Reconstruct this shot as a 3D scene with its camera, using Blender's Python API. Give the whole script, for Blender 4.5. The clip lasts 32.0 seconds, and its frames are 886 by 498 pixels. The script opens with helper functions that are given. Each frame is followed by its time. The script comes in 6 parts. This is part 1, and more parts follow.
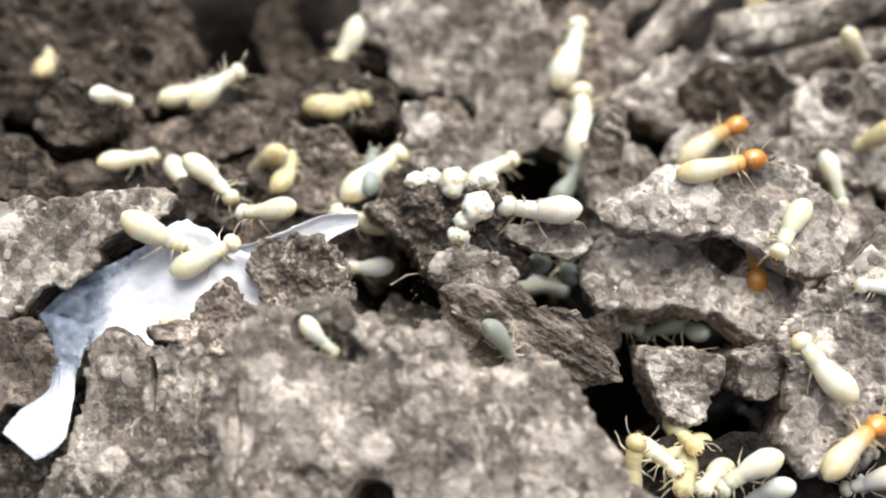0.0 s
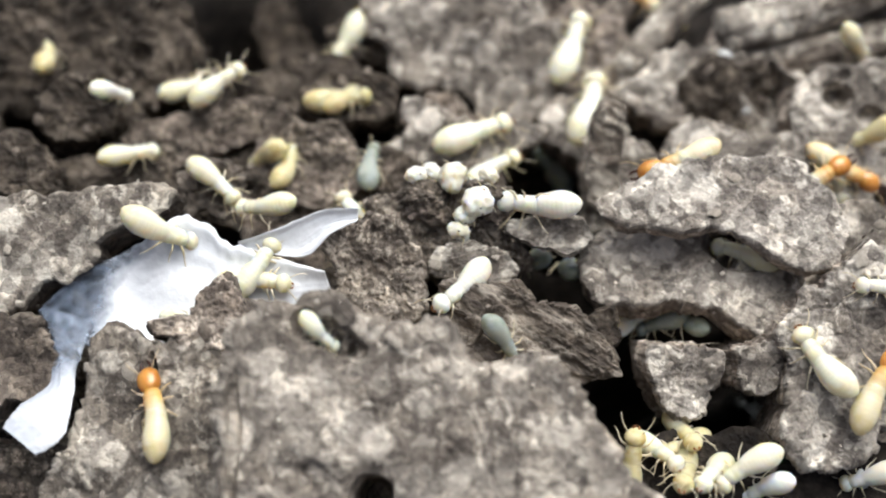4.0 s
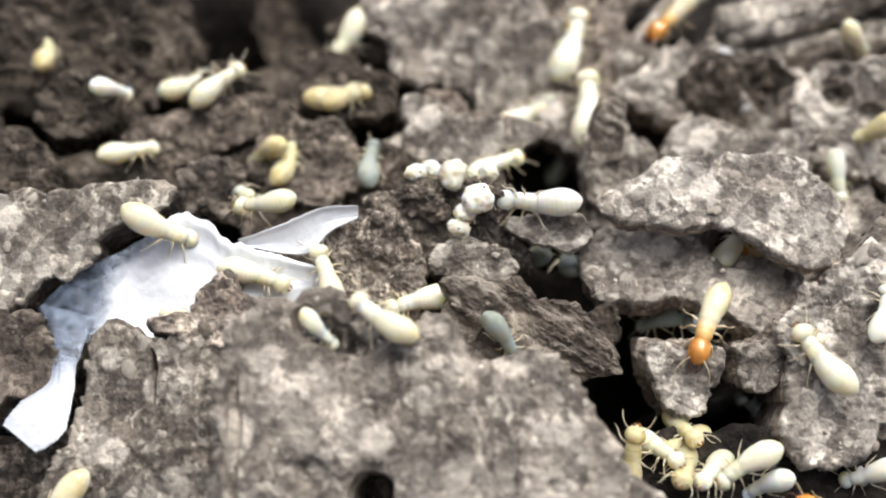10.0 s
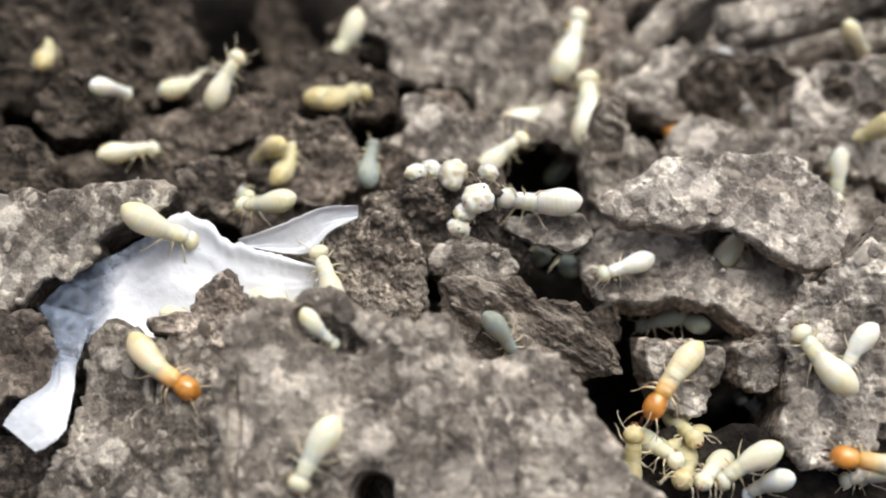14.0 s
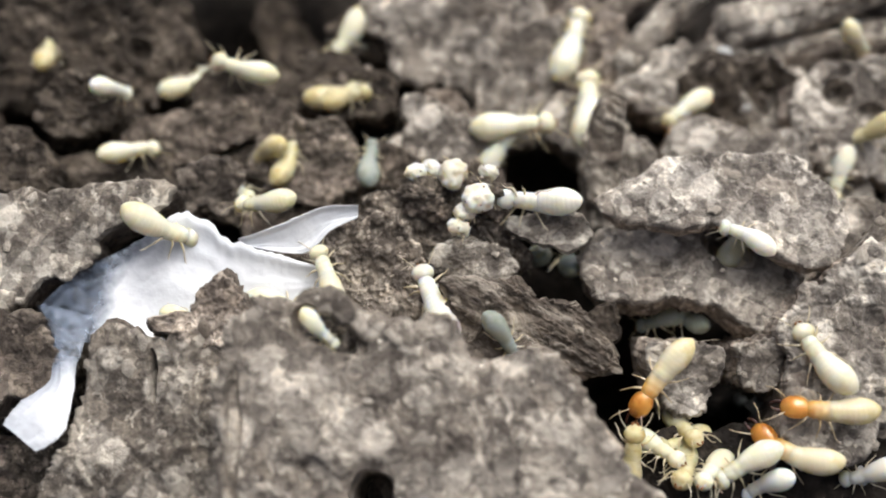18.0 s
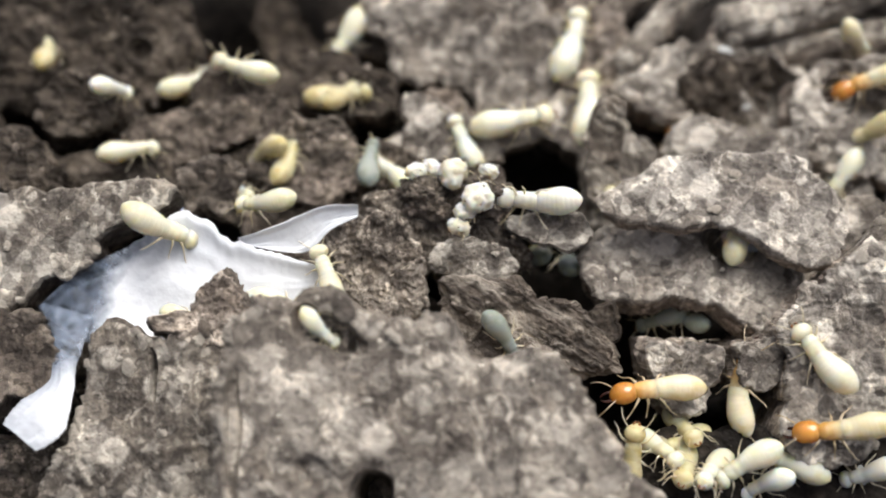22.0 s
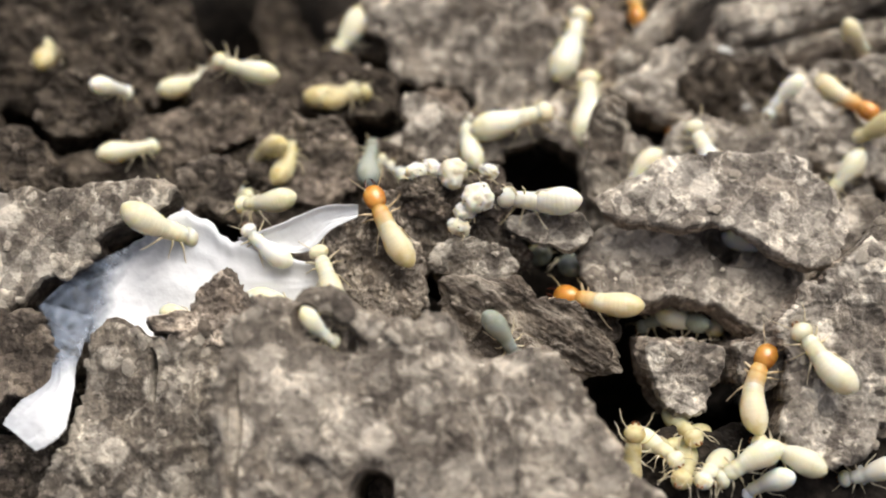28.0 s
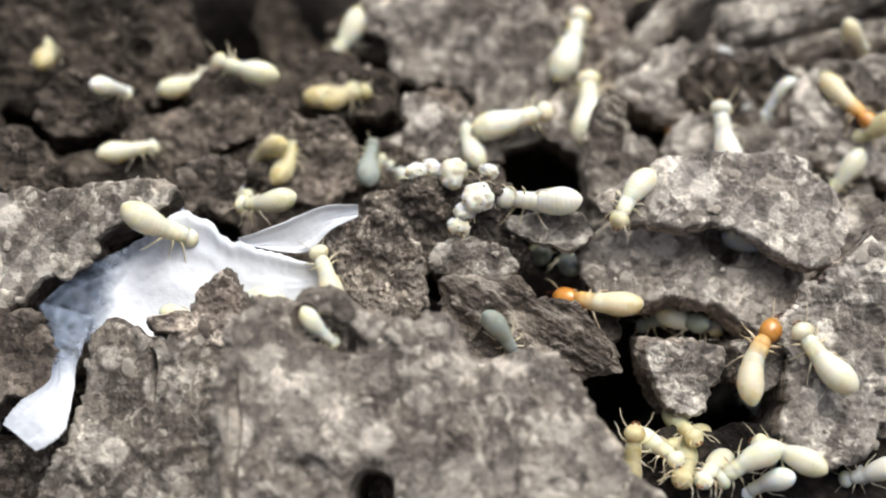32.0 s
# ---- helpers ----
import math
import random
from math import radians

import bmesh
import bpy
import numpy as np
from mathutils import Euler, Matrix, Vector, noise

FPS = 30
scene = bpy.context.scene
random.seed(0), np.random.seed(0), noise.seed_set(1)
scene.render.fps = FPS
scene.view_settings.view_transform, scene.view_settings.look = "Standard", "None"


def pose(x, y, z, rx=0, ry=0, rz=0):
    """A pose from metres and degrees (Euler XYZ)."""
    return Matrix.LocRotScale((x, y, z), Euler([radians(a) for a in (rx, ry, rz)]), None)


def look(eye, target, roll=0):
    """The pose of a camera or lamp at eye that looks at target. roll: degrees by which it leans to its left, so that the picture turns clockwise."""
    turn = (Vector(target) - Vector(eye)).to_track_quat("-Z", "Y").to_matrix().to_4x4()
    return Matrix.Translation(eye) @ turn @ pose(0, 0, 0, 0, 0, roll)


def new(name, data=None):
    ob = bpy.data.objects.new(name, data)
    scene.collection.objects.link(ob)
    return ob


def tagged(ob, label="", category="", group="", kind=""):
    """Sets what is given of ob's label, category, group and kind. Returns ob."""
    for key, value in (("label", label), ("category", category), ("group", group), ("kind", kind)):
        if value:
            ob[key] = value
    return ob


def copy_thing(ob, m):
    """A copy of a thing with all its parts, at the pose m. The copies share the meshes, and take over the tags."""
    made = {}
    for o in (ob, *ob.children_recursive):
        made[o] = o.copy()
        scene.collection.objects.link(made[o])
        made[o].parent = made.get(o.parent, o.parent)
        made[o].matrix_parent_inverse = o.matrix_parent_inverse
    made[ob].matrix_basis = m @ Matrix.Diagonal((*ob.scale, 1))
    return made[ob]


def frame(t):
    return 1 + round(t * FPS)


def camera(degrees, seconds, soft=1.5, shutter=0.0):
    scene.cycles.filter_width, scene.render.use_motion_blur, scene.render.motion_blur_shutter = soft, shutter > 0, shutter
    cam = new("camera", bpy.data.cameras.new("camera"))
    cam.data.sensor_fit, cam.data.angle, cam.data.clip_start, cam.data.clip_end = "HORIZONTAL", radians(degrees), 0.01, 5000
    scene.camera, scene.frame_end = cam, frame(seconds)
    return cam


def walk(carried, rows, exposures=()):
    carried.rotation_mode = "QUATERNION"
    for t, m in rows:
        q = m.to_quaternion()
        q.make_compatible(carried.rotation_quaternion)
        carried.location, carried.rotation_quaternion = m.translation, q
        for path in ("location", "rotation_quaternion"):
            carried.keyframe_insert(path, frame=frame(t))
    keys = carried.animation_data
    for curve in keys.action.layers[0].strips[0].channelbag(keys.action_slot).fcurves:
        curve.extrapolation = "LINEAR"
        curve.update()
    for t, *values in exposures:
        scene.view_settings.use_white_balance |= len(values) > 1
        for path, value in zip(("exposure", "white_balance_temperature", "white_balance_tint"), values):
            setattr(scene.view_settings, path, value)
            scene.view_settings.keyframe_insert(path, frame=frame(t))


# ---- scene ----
cam = camera(40, 32.0, soft=2.0)
cam.data.dof.use_dof = True
cam.data.dof.focus_distance = 0.0703
cam.data.dof.aperture_fstop = 22

# a macro camera on a stand; it settles by a fraction of a degree
EYE = (0.0, -0.0375, 0.06495)
SETTLE = ((0.0, 0.42), (0.5, 0.42), (1.0, 0.29), (1.5, 0.19), (3.5, 0.18), (5.5, 0.16), (8.0, 0.15), (8.6, 0.06),
          (13.0, 0.05), (18.0, 0.03), (18.6, 0.0), (32.0, 0.0))
BRIGHT = ((0.0, 1.16, 5850, 6), (3.2, 1.06, 5850, 5), (5.5, 0.76, 5550, 3), (7.0, 0.74, 5550, 3), (8.4, 0.64, 5650, 4), (9.0, 1.01, 5850, 6), (10.6, 1.01, 5850, 6), (11.3, 0.81, 5800, 4), (14.0, 0.76, 5900, 6),
          (23.2, 0.76, 5900, 6), (23.8, 0.86, 6250, 6), (26.0, 0.76, 6250, 6), (29.5, 0.71, 6250, 6), (29.9, 0.68, 5800, 4), (31.0, 0.70, 5800, 4), (32.0, 0.78, 5800, 5))
walk(cam, [(t, pose(*EYE, 30 + a, 0, 0)) for t, a in SETTLE], BRIGHT)

# ---- light: a bright overcast sky, its glow strongest high behind the pile ----
world = bpy.data.worlds.new("sky")
scene.world = world
world.use_nodes = True
wn = world.node_tree.nodes
sky = wn.new("ShaderNodeTexSky")
sky.sky_type = "NISHITA"
sky.sun_disc = False
sky.air_density, sky.dust_density, sky.ozone_density = 0.2, 8.0, 0.0
sky.sun_elevation, sky.sun_rotation = radians(64), radians(25)
wn["Background"].inputs["Strength"].default_value = 0.12
world.node_tree.links.new(sky.outputs[0], wn["Background"].inputs["Color"])
sun = new("sun", bpy.data.lights.new("sun", "SUN"))
sun.data.energy, sun.data.angle, sun.data.color = 1.0, radians(50), (1.0, 0.98, 0.93)
sun.matrix_world = look((0.5 * math.sin(radians(25)), 0.5 * math.cos(radians(25)), 1.025), (0, 0, 0))

MM = 0.001


# ---- materials ----
def material(name):
    m = bpy.data.materials.new(name)
    m.use_nodes = True
    nt = m.node_tree
    return m, nt, nt.nodes["Principled BSDF"]


def node(nt, kind, **inputs):
    n = nt.nodes.new(kind)
    for k, v in inputs.items():
        n.inputs[k.replace("_", " ")].default_value = v
    return n


def ramp(nt, fac, stops):
    r = nt.nodes.new("ShaderNodeValToRGB")
    els = r.color_ramp.elements
    while len(els) < len(stops):
        els.new(0.5)
    for e, (p, c) in zip(els, stops):
        e.position = p
        e.color = (*c, 1) if len(c) == 3 else c
    nt.links.new(fac, r.inputs[0])
    return r.outputs[0]


def mix(nt, fac, a, b, mode="MIX"):
    n = nt.nodes.new("ShaderNodeMix")
    n.data_type, n.blend_type = "RGBA", mode
    for s, v in ((n.inputs[0], fac), (n.inputs[6], a), (n.inputs[7], b)):
        if isinstance(v, (int, float)):
            s.default_value = v
        elif isinstance(v, tuple):
            s.default_value = (*v, 1)
        else:
            nt.links.new(v, s)
    return n.outputs[2]


def earth(name, dark, mid, pale, flecks=0.5, fleck_scale=700, rough=0.9, bump=0.5, fibre=0.0, turn=0.0, shine=0.2):
    """Dry mud or rotten wood: two scales of colour, pale grains set in it, and pelleted relief."""
    dark, mid, pale = ((r * 0.965, g, b * 1.03) for r, g, b in (dark, mid, pale))
    m, nt, b = material(name)
    L = nt.links.new
    tc = nt.nodes.new("ShaderNodeTexCoord")
    oi = nt.nodes.new("ShaderNodeObjectInfo")
    mp = nt.nodes.new("ShaderNodeMapping")
    if fibre:
        mp.vector_type = "TEXTURE"
        mp.inputs["Rotation"].default_value = (0, 0, radians(turn))
        mp.inputs["Scale"].default_value = (fibre, 1, 1)
    L(tc.outputs["Object"], mp.inputs["Vector"])
    big = node(nt, "ShaderNodeTexNoise", Scale=210, Detail=5, Roughness=0.55)
    fine = node(nt, "ShaderNodeTexNoise", Scale=2400, Detail=5, Roughness=0.7)
    vor = node(nt, "ShaderNodeTexVoronoi", Scale=fleck_scale)
    vor.inputs["Randomness"].default_value = 1.0
    mask = node(nt, "ShaderNodeTexNoise", Scale=420, Detail=3, Roughness=0.6)
    warp = node(nt, "ShaderNodeTexNoise", Scale=1300, Detail=3)
    wv = nt.nodes.new("ShaderNodeVectorMath")
    wv.operation = "MULTIPLY_ADD"
    wv.inputs[1].default_value = (0.0006,) * 3
    L(mp.outputs[0], warp.inputs["Vector"])
    L(warp.outputs["Color"], wv.inputs[0])
    L(mp.outputs[0], wv.inputs[2])
    for n in (big, fine, mask):
        L(mp.outputs[0], n.inputs["Vector"])
    L(wv.outputs[0], vor.inputs["Vector"])
    base = ramp(nt, big.outputs[0], [(0.3, dark), (0.52, mid), (0.72, tuple(0.6 * x + 0.4 * y for x, y in zip(mid, pale)))])
    speck = ramp(nt, fine.outputs[0], [(0.34, (0.64,) * 3), (0.5, (1.0,) * 3), (0.66, (1.32,) * 3)])
    base = mix(nt, 1.0, base, speck, "MULTIPLY")
    grains = ramp(nt, vor.outputs["Distance"], [(0.36, (1, 1, 1)), (0.46, (0, 0, 0))])
    where = ramp(nt, mask.outputs[0], [(0.45, (0, 0, 0)), (0.5, (flecks,) * 3)])
    dust = node(nt, "ShaderNodeTexNoise", Scale=170, Detail=8, Roughness=0.72)
    L(mp.outputs[0], dust.inputs["Vector"])
    dusty = ramp(nt, dust.outputs[0], [(0.5, (0, 0, 0)), (0.56, (0.3 * flecks,) * 3)])
    fac = mix(nt, 1.0, grains, where, "MULTIPLY")
    base = mix(nt, dusty, base, tuple(0.45 * x + 0.55 * y for x, y in zip(mid, pale)))
    col = mix(nt, fac, base, pale)
    scab = node(nt, "ShaderNodeTexNoise", Scale=620, Detail=7, Roughness=0.62, Distortion=0.7)
    L(wv.outputs[0], scab.inputs["Vector"])
    col = mix(nt, ramp(nt, scab.outputs[0], [(0.555, (0, 0, 0)), (0.58, (0.75 * flecks,) * 3)]), col, tuple(0.35 * x + 0.65 * y for x, y in zip(mid, pale)))
    col = mix(nt, ramp(nt, scab.outputs[0], [(0.36, (0.65,) * 3), (0.385, (0, 0, 0))]), col, tuple(0.8 * x for x in dark))
    chip = node(nt, "ShaderNodeTexVoronoi", Scale=fleck_scale * 2.6)
    L(wv.outputs[0], chip.inputs["Vector"])
    pick = nt.nodes.new("ShaderNodeSeparateColor")
    L(chip.outputs["Color"], pick.inputs[0])
    rim = ramp(nt, chip.outputs["Distance"], [(0.4, (1, 1, 1)), (0.47, (0, 0, 0))])
    some = ramp(nt, pick.outputs[1], [(0.7, (0, 0, 0)), (0.72, (0.8 * flecks,) * 3)])
    few = ramp(nt, pick.outputs[2], [(0.88, (0, 0, 0)), (0.9, (0.7,) * 3)])
    col = mix(nt, mix(nt, 1.0, rim, some, "MULTIPLY"), col, tuple(0.3 * x + 0.7 * y for x, y in zip(mid, pale)))
    col = mix(nt, mix(nt, 1.0, rim, few, "MULTIPLY"), col, tuple(0.7 * x for x in dark))
    for size, low, high in ((820, 0.6, 1.5), (2600, 0.74, 1.28)):
        cell = node(nt, "ShaderNodeTexVoronoi", Scale=size)
        L(wv.outputs[0], cell.inputs["Vector"])
        sep = nt.nodes.new("ShaderNodeSeparateColor")
        L(cell.outputs["Color"], sep.inputs[0])
        patch = ramp(nt, sep.outputs[0], [(0.0, (low * 1.01, low, low)), (0.5, (1.0, 1.0, 1.0)), (1.0, (high, high, high * 0.98))])
        col = mix(nt, 1.0, col, patch, "MULTIPLY")
    tone = ramp(nt, oi.outputs["Random"], [(0.0, (0.82, 0.8, 0.78)), (1.0, (1.12, 1.12, 1.12))])
    col = mix(nt, 1.0, col, tone, "MULTIPLY")
    L(col, b.inputs["Base Color"])
    b.inputs["Roughness"].default_value = rough
    b.inputs["Specular IOR Level"].default_value = shine
    h = nt.nodes.new("ShaderNodeMath")
    h.operation = "MULTIPLY_ADD"
    h.inputs[1].default_value = -0.5
    L(vor.outputs["Distance"], h.inputs[0])
    L(fine.outputs[0], h.inputs[2])
    bp = node(nt, "ShaderNodeBump", Strength=bump, Distance=0.00022)
    L(h.outputs[0], bp.inputs["Height"])
    grit = node(nt, "ShaderNodeTexNoise", Scale=9000, Detail=3, Roughness=0.7)
    L(tc.outputs["Object"], grit.inputs["Vector"])
    bp2 = node(nt, "ShaderNodeBump", Strength=bump, Distance=0.00012)
    L(grit.outputs[0], bp2.inputs["Height"])
    L(bp.outputs[0], bp2.inputs["Normal"])
    L(bp2.outputs[0], b.inputs["Normal"])
    return m


def flesh(name, skin, deep, rough=0.24, sss=0.9, streak=0.75, front=None):
    """Soft translucent insect skin with a faint darker gut showing through."""
    m, nt, b = material(name)
    L = nt.links.new
    tc = nt.nodes.new("ShaderNodeTexCoord")
    oi = nt.nodes.new("ShaderNodeObjectInfo")
    n = node(nt, "ShaderNodeTexNoise", Scale=900, Detail=4, Roughness=0.6)
    f = node(nt, "ShaderNodeTexNoise", Scale=5000, Detail=2)
    L(tc.outputs["Object"], n.inputs["Vector"])
    L(tc.outputs["Object"], f.inputs["Vector"])
    fac = ramp(nt, n.outputs[0], [(0.47, (0, 0, 0)), (0.63, (streak,) * 3)])
    col = mix(nt, fac, skin, deep)
    if front:
        xyz = nt.nodes.new("ShaderNodeSeparateXYZ")
        L(tc.outputs["Object"], xyz.inputs[0])
        along = nt.nodes.new("ShaderNodeMath")
        along.operation = "MULTIPLY_ADD"
        along.inputs[1].default_value, along.inputs[2].default_value = 560.0, 0.4
        L(xyz.outputs[0], along.inputs[0])
        col = mix(nt, ramp(nt, along.outputs[0], [(0.1, (0, 0, 0)), (0.9, (1, 1, 1))]), col, front)
    tone = ramp(nt, oi.outputs["Random"], [(0.0, (0.88, 0.86, 0.8)), (1.0, (1.06, 1.06, 1.08))])
    col = mix(nt, 1.0, col, tone, "MULTIPLY")
    L(col, b.inputs["Base Color"])
    b.inputs["Roughness"].default_value = rough
    b.inputs["Subsurface Weight"].default_value = sss
    b.inputs["Subsurface Radius"].default_value = (1.0, 0.8, 0.45)
    b.inputs["Subsurface Scale"].default_value = 0.0012
    b.inputs["Transmission Weight"].default_value = 0.07 if sss > 0.7 else 0.0
    b.inputs["IOR"].default_value = 1.38
    bp = node(nt, "ShaderNodeBump", Strength=0.15, Distance=0.00005)
    L(f.outputs[0], bp.inputs["Height"])
    L(bp.outputs[0], b.inputs["Normal"])
    return m


def film_material(name):
    """White plastic film, specked with soil; its narrow neck has its shade painted in blue-grey and lets the soil
    behind show through.
    """
    m, nt, b = material(name)
    L = nt.links.new
    tc = nt.nodes.new("ShaderNodeTexCoord")
    n = node(nt, "ShaderNodeTexNoise", Scale=300, Detail=5, Roughness=0.6)
    d = node(nt, "ShaderNodeTexNoise", Scale=900, Detail=6, Roughness=0.75)
    fibre = node(nt, "ShaderNodeTexNoise", Scale=1500, Detail=4, Roughness=0.7)
    wide = node(nt, "ShaderNodeTexNoise", Scale=260, Detail=4, Roughness=0.6)
    for k in (n, d, fibre, wide):
        L(tc.outputs["Object"], k.inputs["Vector"])
    xyz = nt.nodes.new("ShaderNodeSeparateXYZ")
    L(tc.outputs["Object"], xyz.inputs[0])

    def math_node(kind, a, c):
        k = nt.nodes.new("ShaderNodeMath")
        k.operation = kind
        for slot, v in zip(k.inputs, (a, c)):
            if isinstance(v, float):
                slot.default_value = v
            else:
                L(v, slot)
        return k.outputs[0]

    wob = math_node("MULTIPLY", math_node("SUBTRACT", wide.outputs[0], 0.5), 0.006)
    slant = math_node("SUBTRACT", xyz.outputs[0], math_node("MULTIPLY", xyz.outputs[1], 0.37))
    west = math_node("MULTIPLY", math_node("ADD", math_node("ADD", slant, wob), 0.022), 160.0)
    south = math_node("MULTIPLY", math_node("ADD", math_node("ADD", xyz.outputs[1], wob), 0.0105), 420.0)
    fold_shade = mix(nt, 1.0, ramp(nt, west, [(0.45, (1, 1, 1)), (0.8, (0, 0, 0))]), ramp(nt, south, [(0.0, (0.3,) * 3), (1.0, (1, 1, 1))]), "MULTIPLY")
    base = ramp(nt, n.outputs[0], [(0.3, (0.62, 0.635, 0.65)), (0.7, (0.71, 0.715, 0.72))])
    # shade on the left fold and neck, painted into the film colour
    base = mix(nt, fold_shade, base, (0.22, 0.265, 0.345))
    dirt = ramp(nt, d.outputs[0], [(0.7, (0, 0, 0)), (0.74, (0.85,) * 3)])
    L(mix(nt, dirt, base, (0.16, 0.12, 0.09)), b.inputs["Base Color"])
    see = ramp(nt, fibre.outputs[0], [(0.4, (0.93,) * 3), (0.62, (0.6,) * 3)])
    cover = mix(nt, mix(nt, 1.0, fold_shade, see, "MULTIPLY"), (1.0, 1.0, 1.0), (0.0, 0.0, 0.0))
    L(cover, b.inputs["Alpha"])
    b.inputs["Roughness"].default_value = 0.45
    bp = node(nt, "ShaderNodeBump", Strength=0.35, Distance=0.0005)
    L(n.outputs[0], bp.inputs["Height"])
    L(bp.outputs[0], b.inputs["Normal"])
    return m


MATS = {
    "CRUST": earth("mud_crust", (0.11, 0.09, 0.073), (0.215, 0.183, 0.15), (0.57, 0.505, 0.42), flecks=0.9, fleck_scale=430, bump=0.7),
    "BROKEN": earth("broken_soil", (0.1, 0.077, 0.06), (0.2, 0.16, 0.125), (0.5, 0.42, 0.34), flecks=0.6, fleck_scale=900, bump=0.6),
    "HUMUS": earth("rotten_soil", (0.02, 0.015, 0.011), (0.052, 0.04, 0.029), (0.18, 0.146, 0.112), flecks=0.4, fleck_scale=900, bump=0.55),
    "BARK": earth("weathered_bark", (0.085, 0.07, 0.056), (0.21, 0.178, 0.144), (0.58, 0.52, 0.43), flecks=0.85, fleck_scale=430, bump=0.6),
    "MUD": earth("brown_mud_crust", (0.075, 0.061, 0.048), (0.16, 0.134, 0.107), (0.52, 0.46, 0.38), flecks=0.85, fleck_scale=480, bump=0.6),
    "CLUMP": earth("crumbly_soil", (0.075, 0.059, 0.046), (0.17, 0.138, 0.108), (0.48, 0.41, 0.33), flecks=0.7, fleck_scale=1300, bump=1.0),
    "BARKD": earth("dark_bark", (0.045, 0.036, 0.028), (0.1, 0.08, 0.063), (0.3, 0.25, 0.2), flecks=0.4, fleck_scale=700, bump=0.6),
    "FIBRE": earth("fibrous_bark", (0.06, 0.047, 0.036), (0.16, 0.13, 0.101), (0.54, 0.47, 0.38), flecks=0.7, fleck_scale=800, bump=0.8, fibre=3.0, turn=-27),
    "LOAM": earth("brown_loam", (0.058, 0.046, 0.035), (0.13, 0.105, 0.08), (0.4, 0.32, 0.255), flecks=0.6, fleck_scale=1300, bump=1.0),
    # near-black: the shade of the gaps is put into this soil's colour
    "GROUND": earth("gap_shade_soil", (0.008, 0.006, 0.0045), (0.018, 0.0135, 0.01), (0.05, 0.04, 0.03), flecks=0.2, fleck_scale=600, bump=0.8),
    "PELLET": earth("pale_pellet", (0.2, 0.165, 0.13), (0.36, 0.31, 0.25), (0.56, 0.5, 0.42), flecks=0.5, fleck_scale=2200, bump=0.4),
}
FILM = film_material("white_film")
CREAM = flesh("cream_skin", (0.7, 0.685, 0.54), (0.62, 0.585, 0.385))
PALE = flesh("white_skin", (0.74, 0.73, 0.64), (0.65, 0.62, 0.5), streak=0.5)
TAN = flesh("translucent_tan_skin", (0.57, 0.52, 0.32), (0.44, 0.36, 0.16), rough=0.2)
# skin for termites in hollows, darkened to carry the shade there
GREY = flesh("shaded_grey_skin", (0.28, 0.31, 0.28), (0.21, 0.24, 0.2), rough=0.2)
HONEY = flesh("honey_skin", (0.68, 0.6, 0.4), (0.58, 0.46, 0.22), front=(0.58, 0.31, 0.07))
AMBER = flesh("amber_head", (0.58, 0.275, 0.05), (0.38, 0.15, 0.022), rough=0.1, sss=0.8)
IVORY = flesh("ivory_skin", (0.68, 0.62, 0.44), (0.58, 0.49, 0.25), rough=0.2)
AMBER.node_tree.nodes["Principled BSDF"].inputs["Coat Weight"].default_value = 0.8
JAW = flesh("dark_jaw", (0.05, 0.016, 0.009), (0.03, 0.009, 0.005), rough=0.2, sss=0.0)
HUSK = flesh("pale_husk", (0.72, 0.7, 0.61), (0.42, 0.37, 0.26), rough=0.45, streak=0.6)
ROOT = flesh("pale_root", (0.42, 0.37, 0.28), (0.3, 0.25, 0.18), sss=0.0, rough=0.6)
MOULD = flesh("white_mould", (0.62, 0.63, 0.62), (0.5, 0.5, 0.48), sss=0.0, rough=0.8)
SILK = flesh("wet_silk", (0.4, 0.42, 0.42), (0.28, 0.29, 0.28), sss=0.1, rough=0.25)
HONEYED = flesh("honey_head", (0.69, 0.66, 0.5), (0.6, 0.54, 0.35))
BROWN = flesh("brown_jaw", (0.22, 0.1, 0.04), (0.15, 0.06, 0.02), sss=0.0)
LIMB = flesh("limb", (0.6, 0.53, 0.37), (0.48, 0.4, 0.24), sss=0.2)
AMBER_LIMB = flesh("amber_limb", (0.56, 0.45, 0.29), (0.44, 0.32, 0.17), sss=0.2)


# ---- mesh helpers ----
def mesh_object(name, verts, faces, mat, parent=None, smooth=True):
    me = bpy.data.meshes.new(name)
    me.from_pydata(verts, [], faces)
    me.update()
    if smooth:
        me.polygons.foreach_set("use_smooth", [True] * len(me.polygons))
    me.materials.append(mat)
    ob = new(name, me)
    if parent:
        ob.parent = parent
    return ob


def ring_faces(rows, segs, close=True):
    faces = []
    for i in range(rows - 1):
        a, b = i * segs, (i + 1) * segs
        for j in range(segs):
            k = (j + 1) % segs
            faces.append((a + j, b + j, b + k, a + k))
    return faces


def outline(radii, segs):
    """A closed smooth outline through radii given at even angles."""
    n = len(radii)
    out = []
    for j in range(segs):
        u = j * n / segs
        i = int(u)
        f = u - i
        p0, p1, p2, p3 = (radii[(i + k - 1) % n] for k in range(4))
        r = p1 + 0.5 * f * (p2 - p0 + f * (2 * p0 - 5 * p1 + 4 * p2 - p3 + f * (3 * (p1 - p2) + p3 - p0)))
        lo, hi = min(p1, p2), max(p1, p2)
        out.append(max(lo * 0.92, min(hi * 1.06, r)))
    return out


SEED = [0]


# sides and undersides: darker broken material, which also holds their painted shade
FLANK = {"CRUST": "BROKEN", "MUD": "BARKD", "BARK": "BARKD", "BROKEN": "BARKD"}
CRUMBS = []
DICE = random.Random(5)


